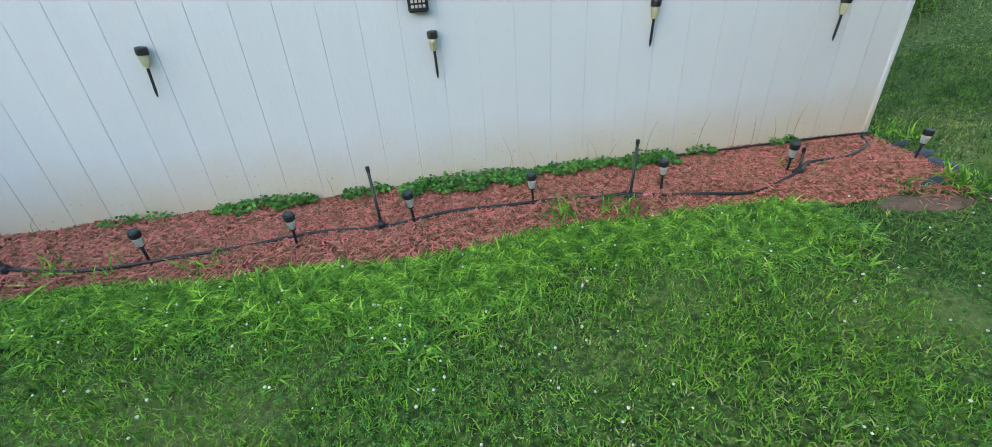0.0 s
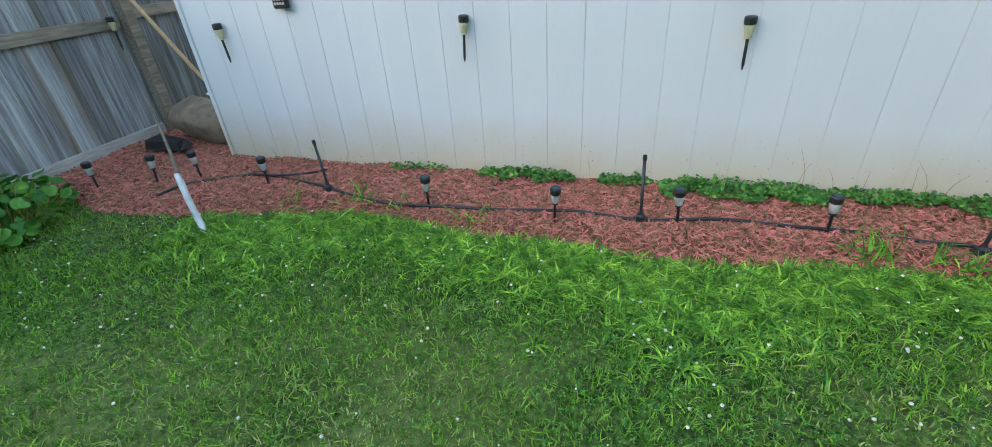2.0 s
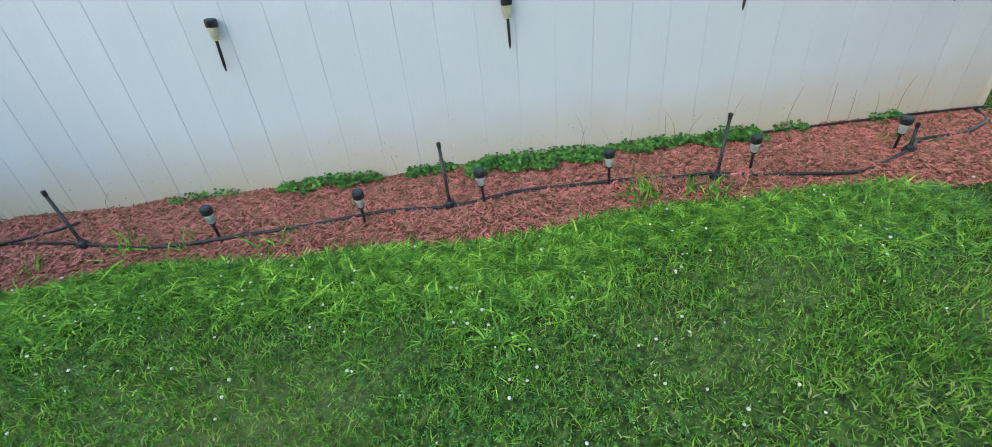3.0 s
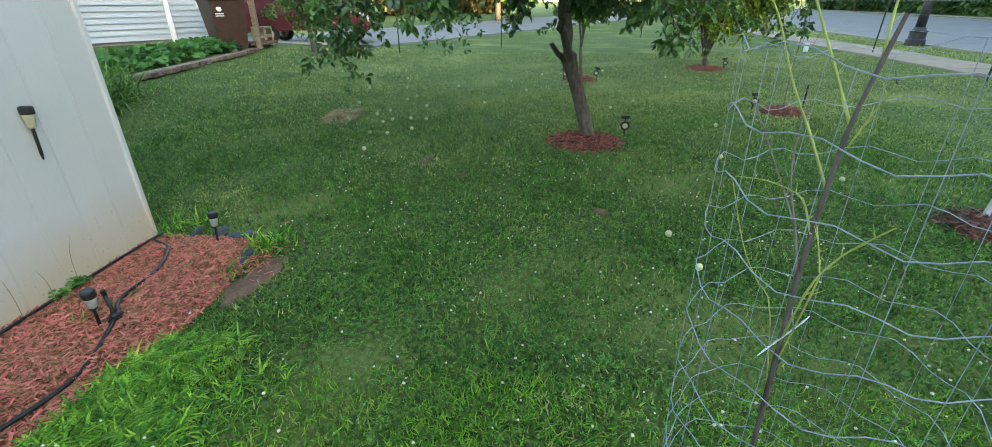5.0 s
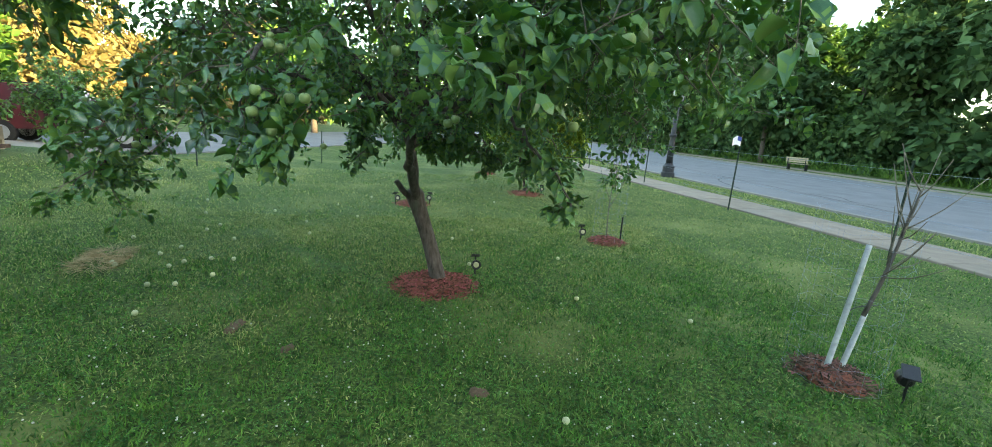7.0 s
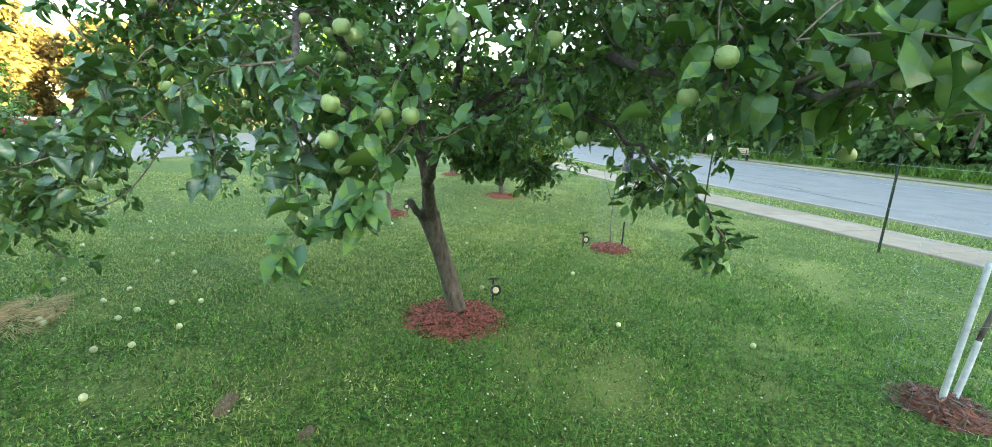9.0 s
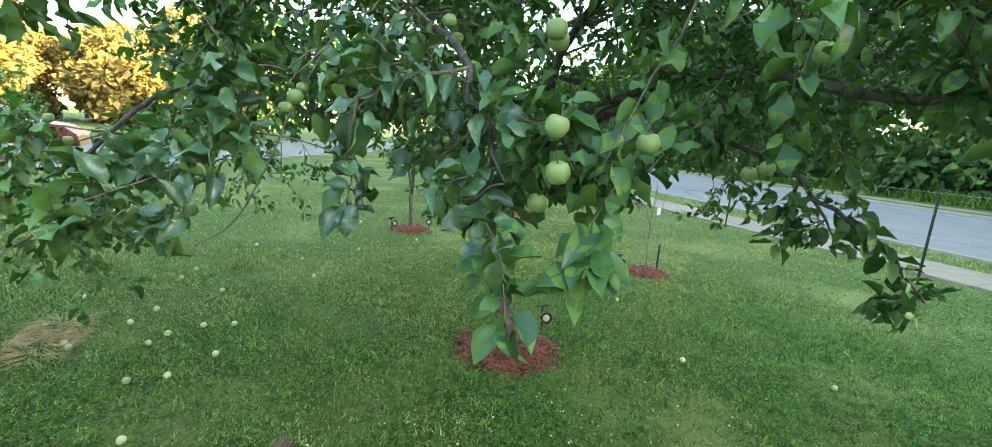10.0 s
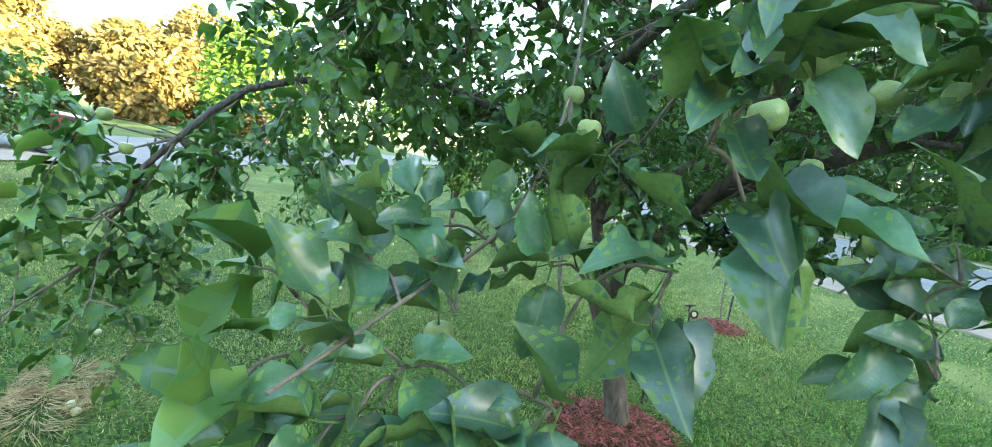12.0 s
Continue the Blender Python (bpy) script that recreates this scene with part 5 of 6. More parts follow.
# ---- lawn ----
def lawn():
    def not_lawn(x, y):
        shed = (y > WALL_Y - 0.05) & (x < SHED_R + 0.03) & (x > SHED_L - 1.2)
        bed = in_bed(x, y)
        soil = (((x - 2.28) / 0.24) ** 2 + ((y - 1.83) / 0.09) ** 2 < 1) | (((x + 0.9) / 0.11) ** 2 + ((y - 0.75) / 0.06) ** 2 < 1)
        rings = np.zeros_like(x, bool)
        for cx, cy, r in ((5.18, -0.27, 0.33), (6.78, -3.08, 0.27), (9.65, -0.62, 0.24), (11.35, -3.52, 0.32), (2.87, -2.42, 0.27)):
            rings |= (x - cx) ** 2 + (y - cy) ** 2 < r * r
        house_bed = y > 5.45 + 0.1 * (x - 5.4)
        return shed | bed | soil | rings | house_bed | (x < -4.8) | (y < -7.5 - 0.08 * x)

    def dryness(x, y):
        """The share of faded blades: least by the shed and where clover grows, most on the open lawn."""
        d = 0.1 + 0.75 * step01((x - 3.2) / 5.5) + 0.22 * noise2(x, y, 1.1, 8) + 0.16 * noise2(x, y, 3.3, 5) + 0.2 * step01((-y - 2.5) / 3)
        for cx, cy, r in ((4.4, 1.3, 0.16), (4.35, 0.5, 0.3), (3.6, -0.9, 0.25), (0.1, 0.6, 0.22), (-1.5, 0.7, 0.3), (3.4, 2.75, 0.3), (6.6, 2.0, 0.5)):
            d = d + 0.6 * np.exp(-((x - cx) ** 2 + (y - cy) ** 2) / (r * r))
        return np.clip(d, 0.03, 0.92)

    def sow(name, x0, x1, y0, y1, n, h, w, label, skip=None, bounds=not_lawn, lean=0.6, turf=M_DIMGRASS):
        x, y = RNG.uniform(x0, x1, n), RNG.uniform(y0, y1, n)
        k = ~bounds(x, y)
        if skip:
            k &= ~skip(x, y)
        k &= RNG.uniform(0, 1, n) < 0.88 + 0.2 * noise2(x, y, 1.9, 4)
        x, y = x[k], y[k]
        dry = RNG.uniform(0, 1, len(x)) < dryness(x, y)
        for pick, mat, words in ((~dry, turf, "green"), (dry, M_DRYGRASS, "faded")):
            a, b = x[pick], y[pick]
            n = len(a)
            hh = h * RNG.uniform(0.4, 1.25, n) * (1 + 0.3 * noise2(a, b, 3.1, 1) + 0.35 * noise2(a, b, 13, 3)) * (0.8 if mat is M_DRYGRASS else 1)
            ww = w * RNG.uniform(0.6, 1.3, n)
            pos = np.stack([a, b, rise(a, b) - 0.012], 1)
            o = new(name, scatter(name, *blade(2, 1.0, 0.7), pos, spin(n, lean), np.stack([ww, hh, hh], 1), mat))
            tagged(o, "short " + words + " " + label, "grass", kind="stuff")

    near = lambda x, y: (x < 1.6) & (y > -1.3) & (y < 2.15)
    sow("lawn_grass", -4.8, 1.6, -1.3, 2.15, 160000, 0.042, 0.0032, "lawn grass before the shed", turf=M_GRASS)
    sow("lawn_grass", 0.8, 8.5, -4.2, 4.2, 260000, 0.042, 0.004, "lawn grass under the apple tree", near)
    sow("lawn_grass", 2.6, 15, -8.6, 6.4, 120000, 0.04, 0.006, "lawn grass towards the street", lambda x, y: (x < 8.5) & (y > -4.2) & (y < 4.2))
    verge = lambda x, y: (y > -9.02 - 0.09 * x) | (y < -10.32 - 0.11 * x)
    sow("verge_grass", 2, 30, -13.8, -9, 42000, 0.07, 0.009, "grass between the pavement and the street", None, verge, 0.4)
    # coarse crabgrass along the bed
    n = 8000
    x = RNG.uniform(-3.3, 1.75, n)
    y = bed_front(x) + 0.03 - np.abs(RNG.normal(0, 0.23, n)) * (0.9 + 0.35 * noise2(x, x * 0, 2.2, 3))
    k = ~not_lawn(x, y) & (RNG.uniform(0, 1, n) < 0.8 + 0.4 * noise2(x, y, 4, 2))
    x, y = np.repeat(x[k], 9), np.repeat(y[k], 9)
    n = len(x)
    s = RNG.uniform(0.04, 0.09, n) * np.repeat(RNG.uniform(0.7, 1.15, n // 9), 9)
    out = RNG.uniform(0, math.tau, n)
    lean = RNG.uniform(0.2, 1.1, n)
    z = np.stack([np.cos(out) * lean, np.sin(out) * lean, np.ones(n)], 1)
    z /= np.linalg.norm(z, axis=1, keepdims=True)
    side = np.stack([-np.sin(out), np.cos(out), np.zeros(n)], 1)
    rot = np.stack([-side, np.cross(z, -side), z], 2)
    pos = np.stack([x + np.cos(out) * 0.008, y + np.sin(out) * 0.008, np.full(n, -0.01)], 1)
    o = new("crabgrass", scatter("crabgrass", *blade(3, 0.068, 0.95), pos, rot, s, M_CRAB))
    tagged(o, "tall bright crabgrass along the edge of the mulch bed", "grass", kind="stuff")
    # clover
    tv, tf = [], []
    for k in range(3):
        a = math.tau * k / 3
        b = len(tv)
        ca, sa = math.cos(a), math.sin(a)
        for u, v, z in ((0, 0.05, 0), (0.32, 0.55, 0.12), (0.22, 0.92, 0.1), (0, 0.85, 0.04), (-0.22, 0.92, 0.1), (-0.32, 0.55, 0.12)):
            tv.append((u * ca - v * sa, u * sa + v * ca, z))
        tf += [(b, b + 1, b + 3), (b + 1, b + 2, b + 3), (b, b + 3, b + 5), (b + 3, b + 4, b + 5)]
    n = 110000
    x, y = RNG.uniform(-4.5, 6.5, n), RNG.uniform(-2.4, 2.6, n)
    thick = 0.3 + 0.45 * noise2(x, y, 1.5, 6) + 0.25 * noise2(x, y, 4.1, 2) + 0.7 * np.exp(-((x - 2.1) ** 2 + (y + 0.2) ** 2) / 0.5)
    k = ~not_lawn(x, y) & (RNG.uniform(0, 1, n) < thick)
    x, y = x[k], y[k]
    n = len(x)
    o = new("clover", scatter("clover", np.array(tv), np.array(tf), np.stack([x, y, rise(x, y) + RNG.uniform(0.006, 0.034, n)], 1), spin(n, 0.35), RNG.uniform(0.006, 0.0125, n), M_CLOVER))
    tagged(o, "low clover leaves among the lawn grass", "clover", kind="stuff")
    n = 2000
    x, y = RNG.uniform(-4.3, 4.5, n), RNG.uniform(-1.6, 2.0, n)
    k = ~not_lawn(x, y) & (RNG.uniform(0, 1, n) < 0.42 + 0.35 * noise2(x, y, 1.5, 6) + 0.8 * np.exp(-((x - 2.1) ** 2 + (y + 0.25) ** 2) / 0.12))
    x, y = x[k], y[k]
    n = len(x)
    bm = bmesh.new()
    bmesh.ops.create_icosphere(bm, subdivisions=1, radius=1)
    bm.verts.index_update()
    sv, sf = np.array([v.co[:] for v in bm.verts]), np.array([[v.index for v in f.verts] for f in bm.faces])
    bm.free()
    o = new("clover_blossoms", scatter("clover_blossoms", sv * (1, 1, 0.8), sf, np.stack([x, y, rise(x, y) + RNG.uniform(0.035, 0.07, n)], 1), spin(n, 0.3), RNG.uniform(0.0035, 0.0075, n), M_BLOSSOM, True))
    tagged(o, "small round white clover blossoms in the lawn", "clover", kind="stuff")
    # a heap of raked dry grass
    n = 900
    a, q = RNG.uniform(0, math.tau, n), np.sqrt(RNG.uniform(0, 1, n))
    x, y = 5.85 + q * 0.34 * np.cos(a), 2.66 + q * 0.2 * np.sin(a)
    sv, sf = blade(3, 0.012, 0.3)
    rot = frames(np.stack([np.cos(a * 3), np.sin(a * 3), RNG.normal(0, 0.15, n)], 1), RNG.normal(0, 1, (n, 3)))
    o = new("dry_grass_heap", scatter("dry_grass_heap", sv[:, [0, 2, 1]], sf, np.stack([x, y, rise(x, y) + 0.02 + 0.05 * (1 - q) * RNG.uniform(0, 1, n)], 1), rot, RNG.uniform(0.08, 0.2, n), M_STRAW))
    tagged(o, "small heap of raked straw-coloured dry grass", "grass heap", kind="stuff")


lawn()


def fallen_apples():
    spots = [(6.83, 1.8), (7.2, 2.17), (6.37, 2.2), (6.1, 2.3), (5.89, 2.04), (6.02, 1.84), (5.52, 1.71), (5.27, 1.93), (5.24, 2.12), (5.74, 2.12), (5.76, 2.56), (5.7, 2.52), (4.66, 2.0),
             (7.48, 2.09), (7.19, 1.01), (6.02, 1.64), (2.48, -0.64), (2.9, -0.58), (6.9, -0.8), (7.4, -1.2), (4.6, -1.5), (5.9, -1.9), (8.3, 0.4), (8.8, -0.5), (7.9, 1.1), (9.3, 0.7), (3.9, -2.2),
             (10.2, 0.1), (10.8, -1.2), (9.9, -2.3), (5.75, -0.75), (8.1, 2.4), (8.6, 1.6), (9.0, 2.6), (7.7, 2.9), (6.6, 2.7)]
    for x, y in spots:
        o = new("fallen_apple", WINDFALL)
        o.matrix_world = pose(x, y, gz(x, y) + 0.024, 60 + 90 * math.sin(x * 9), 40 * math.cos(y * 7), x * 500) @ Matrix.Scale(0.042, 4)
        tagged(o, "small pale green windfall apple lying in the grass", "apple", "windfall apples")


fallen_apples()


# ---- caged saplings ----
def wire_cage(x, y, r, h, rings, uprights, label, seed, wire=0.0016, warp=0.05):
    z = gz(x, y)
    t = thing("wire_cage", x, y, z, label, "wire cage", "wire cages")
    rd = random.Random(seed)
    ph = [rd.uniform(0, 6) for _ in range(4)]

    def at(a, u):
        q = r * (1 + warp * math.sin(3 * a + ph[0] + 2 * u) + warp * 0.6 * math.sin(5 * a + ph[1] + 5 * u))
        return (q * math.cos(a), q * math.sin(a), u * h + 0.02 * math.sin(2 * a + ph[2]) * u + 0.012 * math.sin(9 * a + ph[3] + u * 20))

    for i in range(rings):
        u = i / (rings - 1)
        part("ring_wire", Geo().tube([at(math.tau * j / 40, u) for j in range(41)], wire, 4, False), M_WIRE, t)
    for j in range(uprights):
        a = math.tau * j / uprights
        part("upright_wire", Geo().tube([at(a, i / 12) for i in range(13)], wire * 0.6, 4, False), M_WIRE, t)
    return t


wire_cage(0.94, -0.29, 0.27, 1.3, 13, 14, "galvanised wire cage round a young tree", 1, 0.0011, 0.045)
wire_cage(2.87, -2.45, 0.27, 1.05, 8, 14, "thin wire cage round a young staked tree", 2, 0.0007)
wire_cage(6.78, -3.08, 0.22, 1.2, 9, 10, "thin wire cage round a sapling", 3, 0.001)


def caged_sapling():
    t = thing("young_tree", 0.8, -0.13, 0, "bare young tree with yellow-green shoots in a wire cage", "sapling")
    inv = t.matrix_world.inverted()
    limbs = [
        ("trunk", 0.0105, 0.006, M_BARK, [(0.8, -0.13, -0.03), (0.79, -0.12, 0.35), (0.761, -0.079, 0.963), (0.781, -0.091, 1.049), (0.792, -0.099, 1.126), (0.806, -0.113, 1.219), (0.809, -0.127, 1.291), (0.805, -0.138, 1.363)]),
        ("shoot", 0.0048, 0.0026, M_SHOOT, [(0.796, -0.1, 1.134), (0.873, -0.103, 1.192), (0.943, -0.093, 1.261), (1.006, -0.078, 1.355), (1.031, -0.06, 1.394)]),
        ("shoot", 0.0048, 0.0028, M_SHOOT, [(0.807, -0.113, 1.223), (0.871, -0.112, 1.286), (0.933, -0.098, 1.368), (0.983, -0.08, 1.45), (0.999, -0.07, 1.483)]),
        ("shoot", 0.004, 0.0026, M_SHOOT, [(0.811, -0.13, 1.307), (0.841, -0.146, 1.371), (0.867, -0.164, 1.442), (0.874, -0.168, 1.471)]),
        ("shoot", 0.004, 0.0018, M_SHOOT, [(0.781, -0.09, 1.067), (0.806, -0.094, 1.083), (0.845, -0.097, 1.102), (0.923, -0.085, 1.098), (0.977, -0.053, 1.087)]),
        ("branch", 0.0062, 0.0022, M_TWIG, [(0.78, -0.1, 0.7), (0.769, -0.083, 0.965), (0.825, -0.097, 1.041), (0.886, -0.098, 1.124), (0.943, -0.122, 1.244)]),
        ("branch", 0.0034, 0.0016, M_TWIG, [(0.832, -0.097, 1.05), (0.882, -0.096, 1.089), (0.935, -0.083, 1.147), (0.962, -0.07, 1.189), (1.048, -0.071, 1.235)]),
        ("shoot", 0.003, 0.0016, M_SHOOT, [(0.785, -0.11, 0.7), (0.809, -0.081, 0.912), (0.859, -0.074, 0.94), (0.914, -0.065, 0.979), (0.983, -0.054, 1.073)]),
        ("shoot", 0.0032, 0.0018, M_SHOOT, [(0.775, -0.09, 0.8), (0.73, -0.085, 1.006), (0.737, -0.088, 1.034), (0.758, -0.091, 1.059), (0.776, -0.092, 1.083)]),
        ("shoot", 0.0036, 0.002, M_SHOOT, [(0.772, -0.085, 0.85), (0.717, -0.068, 1.011), (0.719, -0.095, 1.06), (0.708, -0.112, 1.09), (0.692, -0.132, 1.122)]),
        ("shoot", 0.003, 0.0018, M_SHOOT, [(0.795, -0.112, 1.195), (0.788, -0.122, 1.234), (0.769, -0.129, 1.283)]),
    ]

    def sub(name, pts, r0, r1, mat, n=14):
        c = bezier(pts, n)
        o = part(name, Geo().tube(c, [0.47 * (r0 + (r1 - r0) * i / (n - 1)) * (1 + 0.12 * math.sin(i * 2.3)) for i in range(n)], 8), mat, t, smooth=True)
        o.matrix_parent_inverse = inv
        return c

    for name, r0, r1, mat, pts in limbs:
        c = sub(name, pts, r0, r1, mat)
        if name == "trunk":
            continue
        for i in range(3, 14, 2):
            d = Vector((math.sin(i * 5.1 + r0 * 900), math.cos(i * 3.3), 0.7)).normalized()
            sub("bud", [c[i], c[i] + d * 0.007, c[i] + d * 0.016 + Vector((0, 0, 0.003))], 0.0022, 0.0008, M_TWIG if i == 13 else mat, 4)
    g = thing("plant_tag", 0.77, -0.09, 0.86, "white printed paper tag tied to the young tree", "tag")
    m = pose(0, 0, 0.03, 62, -18, 140)
    part("card", Geo().box((0, 0, 0), (0.055, 0.09, 0.0012), m), M_TAG, g)
    for i in range(7):
        part("text_bar", Geo().box((-0.003 * (i % 3), 0.033 - 0.009 * i, 0.0012), (0.04 - 0.006 * (i % 3), 0.002, 0.0006), m), M_WIRE, g)
    part("tie", Geo().tube([(0.0, -0.01, 0.05), (0.02, -0.01, 0.08), (0.03, -0.015, 0.07)], 0.001, 5), M_WIRE, g)


caged_sapling()


def staked_tree():
    g0 = gz(2.87, -2.42)
    t = thing("staked_tree", 2.87, -2.42, g0, "young bare tree with white-wrapped forked trunk", "sapling")

    def sub(name, pts, r0, r1, mat, label="", n=9):
        part(name, Geo().tube(bezier(pts, n), [r0 + (r1 - r0) * i / (n - 1) for i in range(n)], 8), mat, t, label, True)

    sub("wrapped_stem", [(0.0, 0.05, -0.02), (0.0, -0.03, 0.5), (0.0, -0.085, 0.86)], 0.018, 0.016, M_WRAP, "white spiral trunk wrap")
    sub("wrapped_stem", [(-0.01, -0.06, -0.02), (-0.02, -0.11, 0.22), (-0.02, -0.16, 0.42)], 0.018, 0.016, M_WRAP, "white spiral trunk wrap")
    lo, hi = Vector((-0.02, -0.15, 0.4)), Vector((0.0, -0.42, 1.2))
    sub("trunk", [lo, (-0.03, -0.23, 0.65), (-0.02, -0.32, 0.92), hi], 0.015, 0.006, M_BARK)
    rd = random.Random(9)
    for i in range(18):
        p = lo.lerp(hi, rd.uniform(0.3, 1))
        d = Vector((rd.gauss(0, 0.5), rd.gauss(-0.3, 0.5), rd.uniform(0.2, 1))).normalized()
        ln = rd.uniform(0.2, 0.5)
        sub("branch", [p, p + d * ln * 0.5, p + d * ln + Vector((0, 0, 0.06))], 0.005, 0.002, M_TWIG, n=5)
    sub("tie", [(0.0, -0.01, 0.42), (-0.01, -0.1, 0.46), (-0.03, -0.24, 0.47)], 0.004, 0.004, M_BLACK)
    s = thing("sapling", 6.78, -3.08, 0.05, "thin leafless sapling with a black stake", "sapling")
    inv2 = s.matrix_world.inverted()
    for pts, r in (([(6.78, -3.08, 0), (6.85, -3.1, 0.5), (6.83, -3.12, 1.15)], 0.01), ([(6.84, -3.1, 0.5), (6.9, -3.3, 0.8), (6.92, -3.4, 1.1)], 0.005), ([(6.84, -3.1, 0.6), (6.8, -2.95, 0.85), (6.8, -2.85, 1.1)], 0.005), ([(6.84, -3.1, 0.75), (6.9, -3.2, 1.0), (6.95, -3.2, 1.25)], 0.004)):
        o = part("stem", Geo().tube(bezier(pts, 7), [r * (1 - 0.1 * i) for i in range(7)], 6), M_TWIG, s, smooth=True)
        o.matrix_parent_inverse = inv2
    o = part("stake", Geo().tube([(6.95, -3.42, -0.05), (6.95, -3.42, 0.34)], 0.012, 8), M_BLACK, s)
    o.matrix_parent_inverse = inv2
    o = part("tag", Geo().box((6.83, -3.2, 0.82), (0.008, 0.06, 0.1)), M_TAG, s, "white paper tag")
    o.matrix_parent_inverse = inv2


staked_tree()


def spot_light(x, y, turn):
    z = gz(x, y)
    t = thing("garden_spotlight", x, y, z, "small black solar spotlight on a spike beside a tree", "garden light", "garden spotlights", rz=turn)
    t.matrix_world = t.matrix_world @ Matrix.Scale(0.97, 4)
    part("spike", Geo().lathe([(0.004, -0.06), (0.009, 0.0), (0.009, 0.09)], 8), M_BLACK, t)
    part("head", Geo().lathe([(0.03, 0), (0.045, 0.02), (0.052, 0.06), (0.052, 0.075), (0.044, 0.075), (0.04, 0.066)], 18, pose(0.02, 0, 0.12, 80, 0, 90)), M_BLACK, t, smooth=False)
    part("lens", Geo().lathe([(0.03, 0.066), (0.03, 0.07), (0.01, 0.074)], 16, pose(0.02, 0, 0.12, 80, 0, 90)), M_OLDLENS, t, "pale round lens")
    part("solar_panel", Geo().box((0, 0, 0), (0.12, 0.09, 0.012), pose(-0.02, 0, 0.205, 0, -25, 0), 0.003), M_BLACK, t)
    part("bracket", Geo().tube([(0, 0, 0.08), (-0.03, 0, 0.15), (-0.02, 0, 0.2)], 0.008, 6), M_BLACK, t)


for x, y, a in ((5.46, -0.74, 170), (6.95, -2.75, 165), (9.7, -0.95, 160), (11.4, -3.95, 170), (2.55, -2.6, -50), (9.6, -0.3, 200)):
    spot_light(x, y, a)


# ---- other trees in the yard ----
small_tree("young_apple_tree", 11.1, 5.25, 1.75, 0.75, 31, M_LEAF, "small bushy apple tree on the lawn by the house", 0.08, 7, 8, 0.05, 0.4, 0.0, (0.3, 0.55), "apple trees")
small_tree("pear_tree", 11.35, -3.52, 3.2, 1.75, 32, M_YELLOWLEAF, "yellow-green fruit tree with several stems and a mulch ring", 0.1, 13, 22, 0.055, 0.25, 0.18, (0.35, 0.75))
small_tree("plum_tree", 9.65, -0.62, 1.9, 0.5, 33, M_LIGHTLEAF, "slim young fruit tree with a mulch ring", 0.08, 5, 6, 0.03, 0.6, 0.0, (0.2, 0.4))
small_tree("plum_tree", 15.6, -3.75, 2.2, 0.8, 34, M_LIGHTLEAF, "slim young fruit tree far across the lawn", 0.1, 6, 8, 0.04, 0.6, 0.0, (0.3, 0.5))


# ---- street ----
def strip(name, x0, x1, near, far, slope_n, slope_f, z, mat, label, category, n=60, thick=0.1):
    xs = np.linspace(x0, x1, n)
    g = Geo()
    vs = []
    for x in xs:
        a, b = near + slope_n * x, far + slope_f * x
        vs += [(x, a, z), (x, b, z), (x, a, z - thick), (x, b, z - thick)]
    fs = []
    for i in range(n - 1):
        k = 4 * i
        fs += [(k, k + 1, k + 5, k + 4), (k, k + 4, k + 6, k + 2), (k + 1, k + 3, k + 7, k + 5)]
    o = new(name, g.add(vs, fs).mesh(name, mat))
    return tagged(o, label, category, kind="structure")


strip("road", -80, 140, -10.55, -22.6, -0.115, -0.2, 0.012, M_ROAD, "pale grey asphalt street", "road")
strip("curb", -80, 140, -10.37, -10.55, -0.112, -0.115, 0.045, M_CURB, "pale concrete kerb along the street", "kerb", thick=0.2)
strip("curb", -80, 140, -22.6, -22.95, -0.2, -0.2, 0.09, M_CURB, "pale concrete kerb on the far side of the street", "kerb", thick=0.2)
strip("pavement", -80, 140, -25.6, -27.0, -0.2, -0.2, 0.03, M_CONCRETE, "pale pavement across the street", "pavement")


def sidewalk():
    s = thing("pavement", 10, -9.4, 0, "pale concrete pavement of square slabs", "pavement", kind="structure")
    inv = s.matrix_world.inverted()
    me = Geo().box((0, 0, 0), (1.49, 1.5, 0.12), ch=0.012).mesh("slab", M_CONCRETE)
    a = math.degrees(math.atan(-0.085))
    for i in range(50):
        x = -18 + i * 1.5
        o = new("slab", me)
        o.parent = s
        o.matrix_parent_inverse = inv
        o.matrix_basis = pose(x, -8.25 - 0.085 * x, -0.03 + 0.004 * math.sin(i * 2.3), 0, 0, a)


sidewalk()


